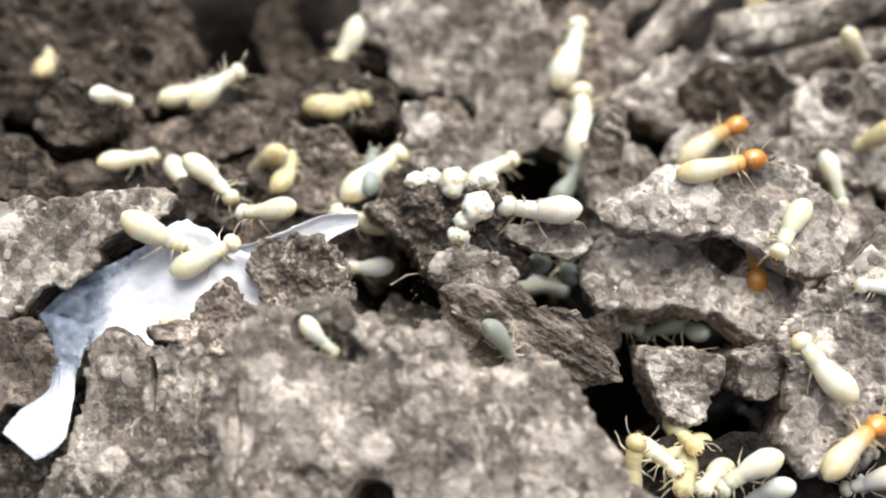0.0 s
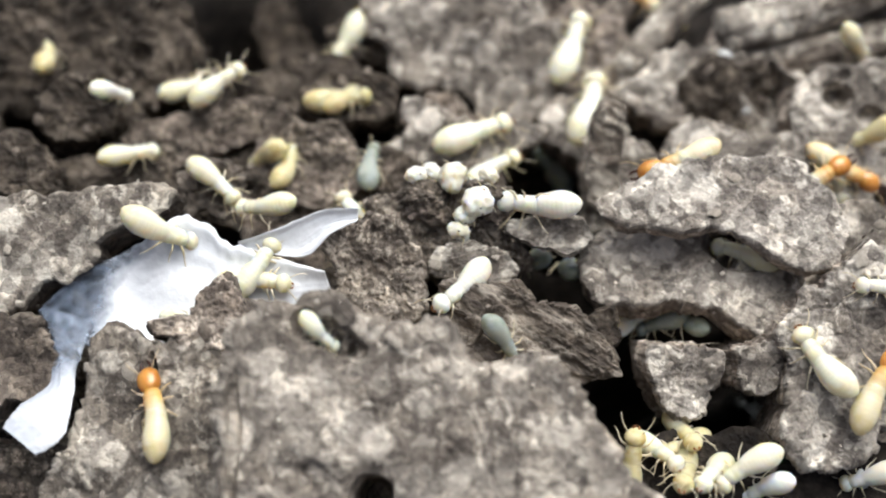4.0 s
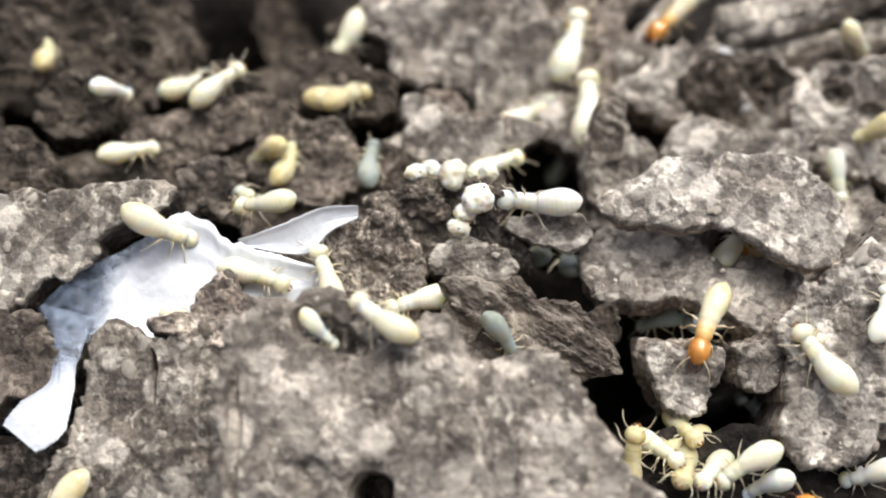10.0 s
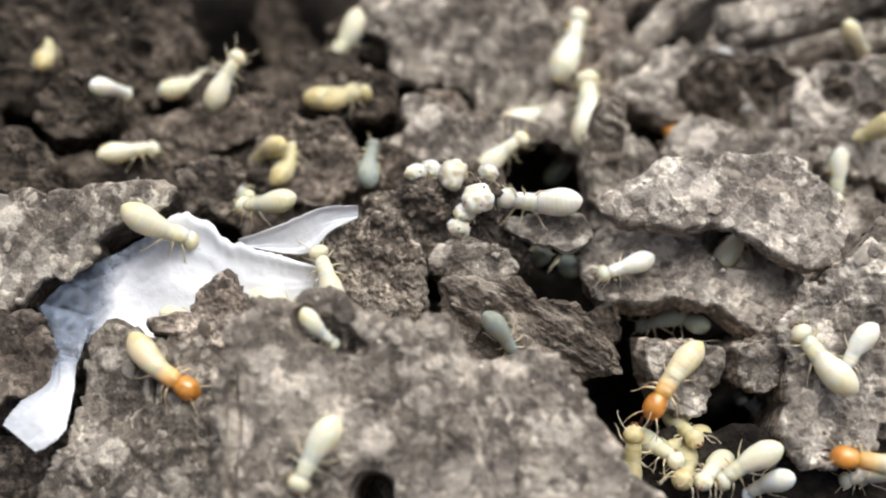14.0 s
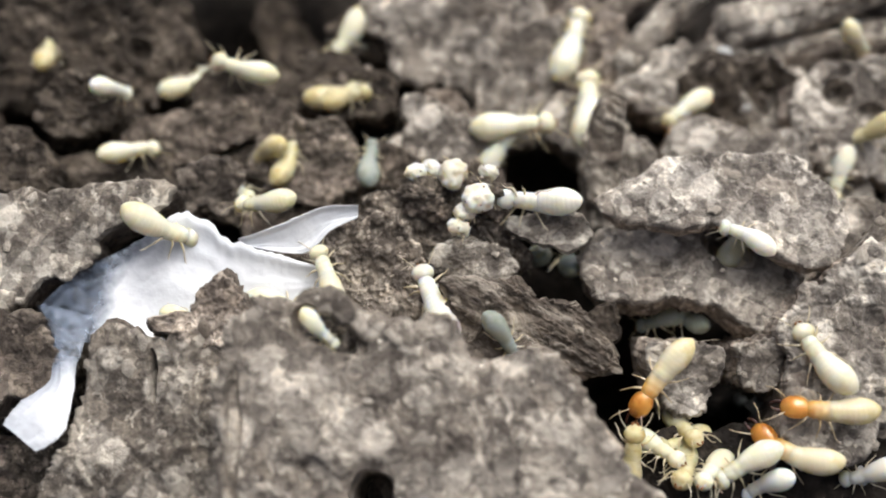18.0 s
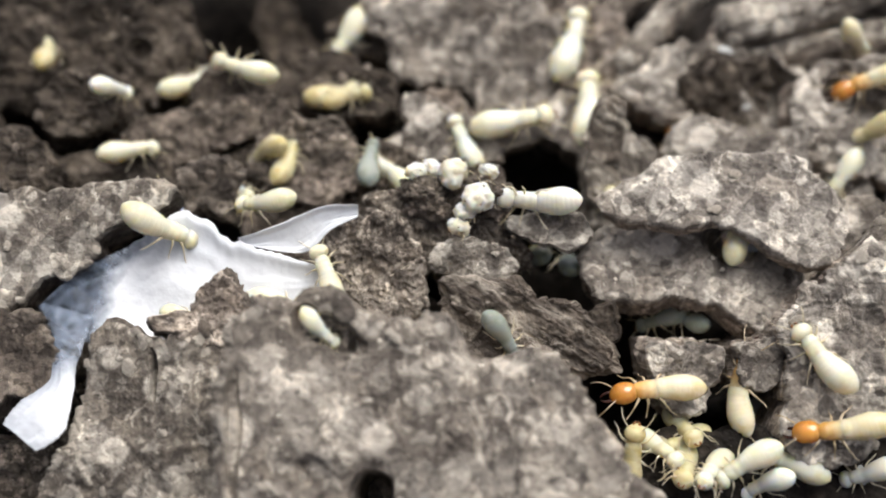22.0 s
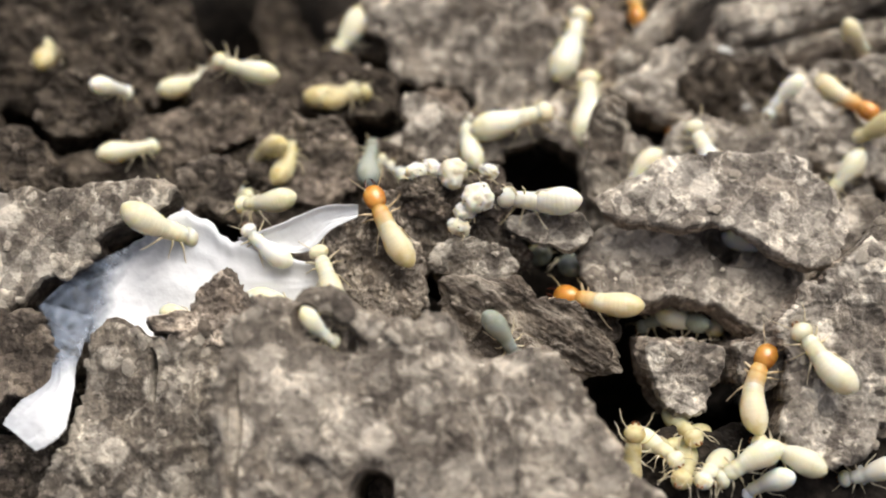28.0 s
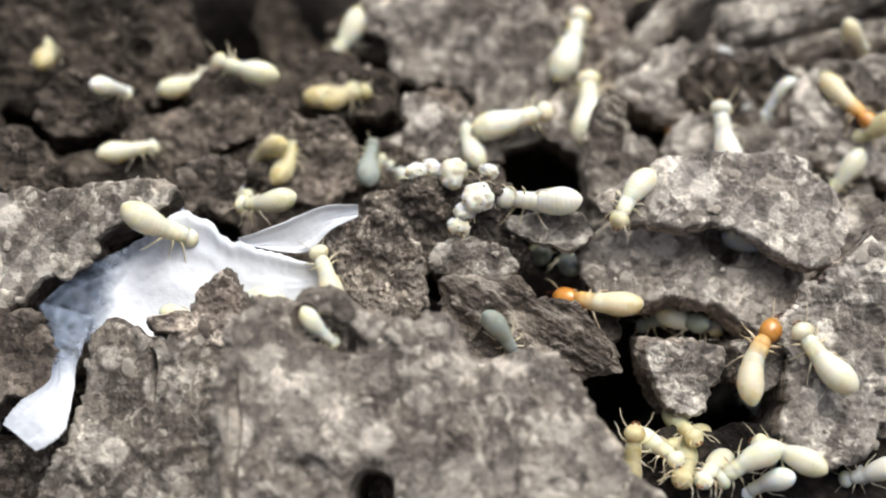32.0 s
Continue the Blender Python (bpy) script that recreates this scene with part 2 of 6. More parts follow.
def ball(level, seed):
    """A small irregular grain: unit verts and faces."""
    bm = bmesh.new()
    bmesh.ops.create_icosphere(bm, subdivisions=level, radius=1.0)
    for v in bm.verts:
        v.co *= 1 + 0.55 * noise.noise(v.co * 1.1 + Vector((seed * 3.7, 0, 0))) + 0.25 * noise.noise(v.co * 3.1 + Vector((0, seed * 2.9, 0)))
    verts = [tuple(v.co) for v in bm.verts]
    faces = [tuple(v.index for v in f.verts) for f in bm.faces]
    bm.free()
    return verts, faces


PELLETS = []
CLOTS = []


def pellet_meshes():
    for k in range(6):
        verts, faces = ball(2, k)
        me = bpy.data.meshes.new("grain")
        me.from_pydata(verts, [], faces)
        me.polygons.foreach_set("use_smooth", [True] * len(me.polygons))
        me.materials.append(MATS["PELLET"])
        PELLETS.append(me)
        dark = me.copy()
        dark.name = "crumb"
        dark.materials[0] = MATS["BROKEN"]
        CLOTS.append(dark)


pellet_meshes()


def grains(ob, rows, count, big, name="grain", pool=PELLETS):
    """Mud pellets stuck to a clod, each a part of it."""
    for k in range(count):
        row = rows[int(len(rows) * math.sqrt(DICE.random()) * 0.999)]
        x, y, z = row[DICE.randrange(len(row))]
        r = big * DICE.uniform(0.5, 1.0) * MM
        g = new(name, DICE.choice(pool))
        g.parent = ob
        g.matrix_basis = Matrix.LocRotScale((x * MM, y * MM, z * MM), Euler((DICE.uniform(-0.3, 0.3), DICE.uniform(-0.3, 0.3), DICE.uniform(0, 6.2))), (r * DICE.uniform(0.8, 1.7), r, r * 0.34))


def lump(name, at, tilt, radii, thick, mat, relief, rings, segs, grain, ragged, undercut, label, category, crumbs=1.0, pits=()):
    """A broken piece of earth or bark (mm): a rough top of the given outline, a torn rim with layers, and a worn underside."""
    SEED[0] += 1
    off = Vector((SEED[0] * 7.31, SEED[0] * 3.17, SEED[0] * 1.93))
    R = outline(radii, segs)
    size = sum(radii) / len(radii)
    gx, gy = grain if grain else (1.0, 1.0)
    gl = math.hypot(gx, gy)
    gx, gy = gx / gl, gy / gl
    fr, nz, vo = noise.fractal, noise.noise, noise.voronoi
    edge = []
    for j in range(segs):
        a = 2 * math.pi * j / segs
        p = Vector((math.cos(a) * R[j], math.sin(a) * R[j], 0)) + off
        bite = max(0.0, 0.42 - vo(p * 0.55)[0][0]) * 1.3 - 0.28
        edge.append(max(0.2, R[j] + ragged * (0.8 * fr(p * 0.5, 1.0, 2.1, 4) + 0.2 * nz(p * 2.2) + 0.12 * nz(p * 5) + 0.07 * nz(p * 11) - bite)))

    def height(x, y):
        z = relief_at(x, y)
        for px, py, pr, pd, long in pits:
            d = math.hypot(x - px + (0.25 * nz(Vector((y * 0.6, 7, 1)) + off) if long > 1 else 0), (y - py) / long) / pr + 0.18 * nz(Vector((x * 0.9, y * 0.9, 3)) + off)
            if d < 1.25:
                z -= pd * min(1.0, max(0.0, (1.25 - d) / 0.5))
        return z

    def relief_at(x, y):
        p = Vector((x, y, 0)) + off
        c, _ = vo(p * 0.5)
        crack = max(0.0, 0.16 - (c[1] - c[0])) * 2.6
        if grain:
            q = Vector(((x * gx + y * gy) * 0.2, (y * gx - x * gy) * 1.0, 0)) + off
            h = 0.42 * fr(q * 0.8, 0.9, 2.1, 5) + 0.9 * fr(p * 0.34, 0.95, 2.0, 5) - 0.2 * abs(nz(p * 0.8))
        else:
            h = 1.25 * fr(p * 0.22, 1.05, 2.1, 6) - 0.22 * abs(nz(p * 0.6)) - 0.5 * crack * max(0.0, nz(p * 0.2) + 0.3)
            h += 0.22 * (0.5 - min(vo(p * 0.9)[0][0], 0.8))
            pit = vo(p * 0.28 + Vector((4, 9, 2)))[0][0]
            h -= 0.9 * max(0.0, 0.2 - pit) / 0.2 * (1 if relief > 0.45 else 0)
            if mat in ("BROKEN", "HUMUS", "LOAM", "CLUMP"):
                h += 0.55 * (0.25 - abs(nz(p * 0.9))) + 0.3 * (0.25 - abs(nz(p * 2.3)))
        return relief * 1.2 * (h + 0.16 * (0.45 - min(vo(p * 2.1)[0][0], 0.7)) + 0.1 * nz(p * 5.0) * 0.6 + 0.03 * nz(p * 11.0))

    rows = []
    for i in range(1, rings + 1):
        s = (i / rings) ** 0.68
        row = []
        for j in range(segs):
            a = 2 * math.pi * j / segs
            r = edge[j] * s
            x, y = math.cos(a) * r, math.sin(a) * r
            drop = max(0.0, (s - 0.93) / 0.07)
            z = height(x, y) - 0.16 * min(thick, 1.6) * drop * drop
            row.append((x, y, z))
        rows.append(row)
    top = rows[-1]
    tops = rows[:]
    down = max(4, min(34, int(thick * 5)))
    for k in range(1, down + 1):
        f = k / down
        row = []
        for j in range(segs):
            x, y, z = top[j]
            r = max(math.hypot(x, y), 1e-4)
            zz = z - f * thick
            p = Vector((x, y, zz)) + off
            layer = 0.3 * nz(Vector((x * 0.25, y * 0.25, zz * 2.2)) + off) + 0.7 * fr(p * 0.45, 1.0, 2.1, 4) + 0.3 * (0.4 - min(0.8, vo(p * 0.9)[0][0]))
            push = relief * 1.5 * layer - undercut * size * f ** 1.4
            q = max(0.15, (r + push) / r)
            row.append((x * q, y * q, zz))
        rows.append(row)
    base = rows[-1]
    if thick < 3:
        for f in (0.85, 0.68, 0.5, 0.32, 0.15):
            rows.append([(x * f, y * f, height(x * f, y * f) - thick) for x, y, z in top])
        inner = rows[-1]
    else:
        inner = [(x * 0.5, y * 0.5, z - 0.2) for x, y, z in base]
        rows.append(inner)
    pts = [p for row in rows for p in row]
    faces = ring_faces(len(rows), segs)
    c0 = len(pts)
    pts.append((0, 0, height(0, 0)))
    pts.append((0, 0, min(p[2] for p in inner) if thick > 3 else height(0, 0) - thick))
    faces += [(c0, j, (j + 1) % segs) for j in range(segs)]
    b = (len(rows) - 1) * segs
    faces += [(c0 + 1, b + (j + 1) % segs, b + j) for j in range(segs)]
    pts = [(x * MM, y * MM, z * MM) for x, y, z in pts]
    ob = mesh_object(name, pts, faces, MATS[mat], smooth=False)
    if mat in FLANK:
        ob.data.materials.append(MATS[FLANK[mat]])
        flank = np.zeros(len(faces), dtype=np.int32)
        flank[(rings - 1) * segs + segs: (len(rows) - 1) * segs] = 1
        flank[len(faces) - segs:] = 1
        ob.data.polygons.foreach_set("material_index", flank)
    ob.matrix_basis = pose(at[0] * MM, at[1] * MM, at[2] * MM, tilt[0], tilt[1], 0)
    if label:
        tagged(ob, label, category)
    if crumbs:
        m = pose(at[0], at[1], at[2], tilt[0], tilt[1], 0)
        area = 3.1 * size * size
        shown = rows[: rings + down // 2]
        for k in range(int(area * (3.0 if mat in ("BROKEN", "LOAM", "CLUMP") else 1.1) * crumbs)):
            row = shown[int(len(shown) * math.sqrt(DICE.random()) * 0.999)]
            CRUMBS.append((m @ Vector(row[DICE.randrange(segs)]), 0.035 + 0.16 * DICE.random() ** 5, mat))
        if mat in ("CRUST", "BARK", "MUD") and size > 1.5:
            grains(ob, tops, max(2, min(40, int(area * 0.11))), 0.38)
        elif size > 1.5:
            grains(ob, tops, max(2, min(24, int(area * 0.1))), 0.42, "crumb", CLOTS)
    return ob


def soil_clod(at, tilt, radii, thick=6, mat="CRUST", relief=0.5, rings=40, segs=160, label="", ragged=0.75, crumbs=1.0, pits=()):
    return lump("soil_clod", at, tilt, radii, thick, mat, relief, rings, segs, None, ragged, 0.12, label, "soil clod", crumbs=crumbs, pits=pits)


def crust_flake(at, tilt, radii, thick=1.5, mat="CRUST", relief=0.4, rings=60, segs=240, label="", ragged=0.6, pits=()):
    return lump("crust_flake", at, tilt, radii, thick, mat, relief, rings, segs, None, ragged, 0.05, label, "crust flake", pits=pits)


def bark_plate(at, tilt, radii, thick=1.5, mat="BARK", relief=0.3, rings=40, segs=160, label="", grain=(1, 0), ragged=0.5):
    return lump("bark_piece", at, tilt, radii, thick, mat, relief, rings, segs, grain, ragged, 0.06, label, "bark")


SCRAP = []


def strung(points, f):
    """The place at f, 0 to 1, on a smooth line through points."""
    last = len(points) - 1
    k = min(int(f * last), last - 1)
    f = f * last - k
    p = [points[max(0, min(last, k + d))] for d in (-1, 0, 1, 2)]
    return Vector([p[1][c] + 0.5 * f * (p[2][c] - p[0][c] + f * (2 * p[0][c] - 5 * p[1][c] + 4 * p[2][c] - p[3][c] + f * (3 * (p[1][c] - p[2][c]) + p[3][c] - p[0][c]))) for c in range(3)])


def film_part(name, near, far, n, m, sag, fold, roll=0.0, seed=0.0):
    """One fold of the torn film between two edges (mm): sagging between them, creased, its first edge rolled."""
    off = Vector((31.7 + seed, 4.2, seed))
    nz = noise.noise
    top = []
    for i in range(n + 1):
        f = i / n
        a, b = strung(near, f), strung(far, f)
        ragged = 0.12 * nz(Vector((f * 14, 0, 3)) + off) + 0.09 * nz(Vector((f * 47, 0, 3)) + off)
        for j in range(m + 1):
            v = j / m
            p = a.lerp(b, v + ragged * (0.25 - v * 0.5))
            q = p * 0.35 + off
            up = -sag * math.sin(math.pi * v) + fold * (0.5 * nz(q) + 0.35 * (0.25 - abs(nz(Vector((f * 2.2, v * 3.4, 2)) + off))) + 0.12 * (0.25 - abs(nz(Vector((f * 5, v * 9 + f * 3, 7)) + off))) + 0.05 * nz(p * 1.9 + off))
            up += roll * math.exp(-((v - 0.05) / 0.05) ** 2)
            top.append((p.x, p.y, p.z + up))
    row = m + 1
    count = len(top)
    pts = top + [(x, y, z - 0.1) for x, y, z in top]
    faces = []
    for i in range(n):
        for j in range(m):
            f = (i * row + j, (i + 1) * row + j, (i + 1) * row + j + 1, i * row + j + 1)
            faces += [f, tuple(count + k for k in reversed(f))]
    rim = list(range(m)) + [i * row + m for i in range(n)] + [n * row + m - j for j in range(m)] + [(n - i) * row for i in range(n)]
    faces += [(q, count + q, count + p, p) for p, q in zip(rim, rim[1:] + rim[:1])]
    ob = mesh_object(name, [(x * MM, y * MM, z * MM) for x, y, z in pts], faces, FILM)
    SCRAP.append(ob)


def stem(a, b, r0, r1, mat, label):
    """A dry round stem between two places (mm), ridged along its length and broken at its ends."""
    SEED[0] += 1
    off = Vector((SEED[0] * 5.1, 0, 0))
    a, b = Vector(a), Vector(b)
    d = (b - a).normalized()
    s = d.cross(Vector((0, 0, 1))).normalized()
    u = s.cross(d)
    n, segs = 70, 48
    pts = []
    for i in range(n + 1):
        f = i / n
        c = a.lerp(b, f) + u * (0.5 * noise.noise(Vector((f * 3, 0, 0)) + off)) + s * (0.5 * noise.noise(Vector((f * 3, 9, 0)) + off))
        end = min(1.0, min(f, 1 - f) * n / 3 + 0.25)
        for j in range(segs):
            w = 2 * math.pi * j / segs
            q = Vector((math.cos(w), math.sin(w), f * 4))
            r = (r0 + (r1 - r0) * f) * end * (1 + 0.13 * noise.noise(Vector((q.x * 4, q.y * 4, f * 2)) + off) + 0.12 * noise.fractal(q * 2.2 + off, 1.0, 2.0, 3))
            pts.append((c + s * math.cos(w) * r + u * math.sin(w) * r) * MM)
    faces = [tuple(reversed(f)) for f in ring_faces(n + 1, segs)]
    faces.append(tuple(range(segs)))
    faces.append(tuple(reversed(range(n * segs, (n + 1) * segs))))
    ob = mesh_object("twig", [tuple(p) for p in pts], faces, MATS[mat])
    tagged(ob, label, "twig")
    for k in range(4):
        w0, f0 = DICE.uniform(0.3, 2.6), DICE.uniform(0.05, 0.6)
        wide, long = DICE.uniform(0.35, 0.7), DICE.uniform(0.2, 0.38)
        peel = []
        for i in range(15):
            f = f0 + long * i / 14
            taper = math.sin(math.pi * (0.08 + 0.84 * i / 14))
            c = a.lerp(b, f)
            for j in range(7):
                w = w0 + wide * (j / 6 - 0.5) * taper
                r = (r0 + (r1 - r0) * f) * (1.13 + 0.05 * noise.noise(Vector((w * 3, f * 9, k)) + off))
                peel.append(tuple((c + s * math.cos(w) * r + u * math.sin(w) * r) * MM))
        n0 = len(peel)
        peel += [tuple(Vector(p) - u * 0.12 * MM) for p in peel]
        fs = []
        for i in range(14):
            for j in range(6):
                q = (i * 7 + j, i * 7 + j + 1, i * 7 + j + 8, i * 7 + j + 7)
                fs += [q, tuple(n0 + v for v in reversed(q))]
        rim = [j for j in range(6)] + [i * 7 + 6 for i in range(14)] + [14 * 7 + 6 - j for j in range(6)] + [(14 - i) * 7 for i in range(14)]
        fs += [(p, n0 + p, n0 + q, q) for p, q in zip(rim, rim[1:] + rim[:1])]
        mesh_object("bark_strip", peel, fs, MATS["BARK" if mat == "BARKD" else "BARKD"], ob)


# ---- ground: soil under the pile, near-black for the shade in its gaps, with sunk holes ----
# holes sunk deep so that the gaps go black: x, y and radius in mm
HOLES = ((-16.8, 22.3, 5.5), (-14.7, 22.9, 5.5), (-15.8, 19.1, 4.5), (-14.2, 18.6, 3.0), (-18.3, 23.4, 2.0), (-3.4, 18.1, 1.5), (1.0, 14.8, 1.0), (6.5, 9.9, 2.2), (8.2, 9.2, 2.0), (7.8, 7.8, 1.6), (-25.9, 9.2, 2.0), (-28.8, 12.6, 2.5), (-17.2, 12.1, 2.0), (-15.7, 4.7, 1.5), (7.3, 1.6, 3.0), (6.1, -0.0, 1.2), (9.6, -6.8, 4.0), (8.0, -5.7, 3.0), (18.6, -8.9, 2.4), (10.2, -9.8, 2.5), (12.2, -2.5, 2.5), (15.1, -2.5, 2.5), (18.4, -2.3, 2.5), (19.4, 3.4, 2.0), (16.3, -8.4, 1.6), (21.3, -7.2, 1.6), (19.5, -10.2, 1.6), (17.7, -10.6, 2.0), (-0.3, -0.7, 1.2), (-24.9, -2.1, 2.2), (-5.2, 8.3, 2.0), (-4.9, 12.1, 1.6), (-24.5, 0.4, 3.0), (-26.6, -0.5, 2.5), (-22.8, 1.2, 2.0), (-21.8, 2.5, 1.5), (-20.2, 4.2, 1.5),
         (14.6, 11.3, 1.8), (25.6, 21.0, 2.2), (16.6, 22.4, 2.0), (-5.9, 18.0, 1.4))


def ground():
    n = 260
    ax = [0.05 * u + 4.0 * u ** 9 for u in (2 * i / n - 1 for i in range(n + 1))]
    pts = []
    for y in ax:
        for x in ax:
            p = Vector((x, y, 0)) / MM
            deep = sum(9.0 * math.exp(-((p.x - hx) ** 2 + (p.y - hy) ** 2) / (hr * hr)) for hx, hy, hr in HOLES)
            pts.append((x, y, (-8.5 - min(deep, 34.0) + 2.2 * noise.fractal(p * 0.16, 1.0, 2.0, 5)) * MM))
    faces = [(j * (n + 1) + i, j * (n + 1) + i + 1, (j + 1) * (n + 1) + i + 1, (j + 1) * (n + 1) + i) for j in range(n) for i in range(n)]
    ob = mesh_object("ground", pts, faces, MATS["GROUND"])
    tagged(ob, "soil under the broken pile, near-black to hold the shade of its gaps", "soil", kind="structure")


ground()

# ---- the pile, from the front to the back ----
# -- pieces begin --
soil_clod((-1.5, -15.6, 5.5), (19, -1), (10.6, 9.4, 9, 6.3, 6.8, 7.6, 8.3, 10.8, 12.1, 10.4, 9.7, 10.4, 10.7, 7.8, 6.7, 6.3, 6.7, 7.6, 9.9, 14.3), thick=9, mat='CRUST', rings=165, segs=630, relief=0.36, label='large grey-brown mud crust slab with pale flecks, leaning on the pile', pits=((-9.4, 1.4, 0.4, 0.7, 8), (-2.2, -1.7, 1.0, 6.5, 1), (-5.3, -0.7, 0.8, 0.35, 1), (-5.7, 7.2, 0.7, 0.7, 1), (-4.7, 6.7, 0.75, 0.9, 1), (-3.8, 6.2, 0.75, 1.0, 1), (-3.0, 5.8, 0.5, 0.6, 1)))
soil_clod((-16.3, -14.6, 1.4), (17, -12), (5.7, 6.1, 7.1, 9.2, 7.5, 7.1, 8.3, 6.5, 5.2, 5.1, 5.9, 7.1, 9.6, 7.5, 6.5, 6.3, 6.7, 7.2, 6.4, 6), thick=8, mat='MUD', rings=105, segs=450, relief=0.45, label='grey mud crust ridge with pale flecks beside the slab', pits=((0.5, 5.1, 0.22, 1.5, 6),))
soil_clod((-13.2, -7, 4.8), (19, -6), (1.9, 1.8, 1.9, 2.3, 2.5, 1.8, 1.5, 1.2, 1.1, 1.1, 3.3, 2.7, 2, 1.7, 1.5, 1.5, 1.6, 2, 2, 1.9), thick=5, mat='BROKEN', relief=0.6, rings=45, segs=180, label="crumbly reddish-brown soil clod on the slab's edge")
crust_flake((-23.8, -0.8, 3.2), (17, -3), (3.8, 8.1, 5.2, 3.4, 3, 2.9, 3, 3.3, 4.2, 5.1, 4.8, 4.9, 5.6, 5.7, 4.6, 2.8, 2.7, 2.9, 3, 3.4), thick=3.4, mat='BARK', rings=90, segs=390, relief=0.3, label='weathered grey-brown bark plate with a dark broken rim')
soil_clod((-25.1, -8.2, 1.8), (14, 0), (2.6, 2.6, 2.6, 2.7, 2.9, 2.7, 2.8, 3.2, 2.8, 2.3, 2.1, 2.1, 2.4, 3.1, 3.2, 2.6, 2.4, 2.5, 2.6, 2.7), thick=8, mat='BARKD', relief=0.4, rings=60, segs=240, label='grey soil clod beside the white film')
soil_clod((-26.8, 19.5, -2.5), (27, 0), (8.4, 7.8, 7.7, 7.2, 6.2, 5.9, 6.2, 7.2, 9.7, 8.2, 7.7, 8, 9.4, 6.7, 5.6, 5.8, 6.2, 7.2, 8.1, 9.2), thick=9, mat='HUMUS', relief=0.7, rings=90, segs=360, label='dark brown rotten wood lump with pits', pits=((0.4, -3.2, 1, 2, 1), (5.2, -1.5, 0.8, 1, 1)))
soil_clod((-24.6, 11.5, -0.5), (22, 0), (2.7, 2.7, 2.5, 2.1, 1.9, 2, 2.2, 2.3, 2.6, 2.8, 2.5, 2.5, 2.7, 2.3, 2.1, 2.1, 2, 2.1, 2.5, 2.7), thick=6, mat='HUMUS', relief=0.6, rings=45, segs=180, label='dark brown crumbly soil ledge')
soil_clod((-15.9, 10.7, -2), (19, -3), (5.5, 5.6, 3.9, 2.8, 2.2, 1.9, 1.9, 2, 2.4, 3.3, 5.8, 5.1, 4, 3, 2.7, 2.1, 1.8, 1.7, 1.9, 2.9), thick=6, mat='LOAM', relief=0.5, rings=60, segs=240, label='brown soil ledge under pale insects')
soil_clod((-15.4, 14.4, -2.1), (24, 0), (2.2, 2.0, 1.7, 1.5, 1.4, 1.5, 1.7, 1.9, 2.2, 2.0, 1.6, 1.4), thick=5, mat='HUMUS', relief=0.4, rings=30, segs=135, label='dark soil lump at the edge of the pit')
soil_clod((-28.2, 6.2, 0.5), (19, 0), (3.1, 2.7, 2.3, 2.2, 2.3, 2.3, 2.5, 3, 3.3, 2.7, 2.6, 2.6, 3, 2.8, 2.3, 2, 2, 2.3, 2.9, 3.5), thick=8, mat='HUMUS', relief=0.4, rings=52, segs=210, label='dark rounded soil clod above the bark plate')
soil_clod((-21.7, 7.6, -3), (17, 0), (4.4, 3.2, 2.5, 2.2, 1.9, 1.8, 1.8, 2.1, 2.9, 3.9, 4.3, 3.6, 2.3, 1.9, 1.7, 1.7, 1.8, 2.1, 2.8, 4.2), thick=5, mat='HUMUS', relief=0.4, rings=45, segs=180, label='dark brown loose soil lump')
bark_plate((-14.9, 4.3, 0.5), (42, 0), (1.6, 1.8, 1.9, 1.7, 1.6, 1.6, 1.6, 1.8, 2, 1.8, 1.7, 1.6, 1.7, 1.9, 1.7, 1.6, 1.7, 2, 1.8, 1.6), thick=1.6, mat='BARKD', relief=0.35, ragged=0.9, rings=45, segs=200, grain=(0.2, 1), label='small dark upright bark chip')
soil_clod((-9.1, 7.9, -2.2), (22, -3), (3.8, 3.8, 3.4, 3.3, 2.9, 2.7, 2.8, 3, 3.6, 3.8, 4.1, 3.8, 3.3, 2.9, 2.8, 2.7, 2.8, 3.1, 3.5, 4), thick=6, mat='LOAM', relief=0.55, rings=60, segs=240, label='brown soil clod with pits under pale insects')
# dark material here puts the gap's shade into the lump's colour
soil_clod((-11, 28, -11), (31, 0), (3.4, 4.6, 5.4, 5.3, 4.6, 4.5, 4.9, 3.9, 3.5, 3.5, 3.9, 4.6, 4.4, 4.7, 5.7, 5.4, 4.3, 3.3, 2.9, 3), thick=3, mat='HUMUS', relief=0.5, rings=45, segs=180, label='soil lump deep in the gap, its shade put into the dark colour')
soil_clod((-6.4, 14, -2.6), (24, 0), (2.7, 2.9, 2.7, 2.4, 2.3, 2, 1.9, 2, 2.3, 2.5, 2.9, 3.1, 2.7, 2.3, 2, 1.9, 1.9, 2, 2.4, 2.7), thick=6, mat='HUMUS', relief=0.5, rings=45, segs=180, label='brown soil lump with a pale insect on it')
soil_clod((1.3, 20.8, -3.2), (31, 0), (6, 5.8, 6.2, 6.1, 5.3, 5.1, 5.4, 6.5, 7.5, 7.3, 6.6, 5.4, 6, 5.8, 4.7, 4.9, 6.3, 7.1, 7.6, 6.8), thick=7, mat='CRUST', rings=105, segs=420, relief=0.5, label='broad grey mud crust block with pale grains')
soil_clod((1, 10.1, -1.8), (29, 0), (5.5, 4, 1.5, 1.1, 1.2, 1.4, 1.9, 3.2, 4.5, 3.9, 3.7, 3.6, 3.4, 2.7, 2.3, 2.1, 2.2, 2.5, 3.3, 3.6), thick=7, mat='CRUST', relief=0.45, rings=67, segs=300, label='grey cracked soil clod behind the insect cluster')
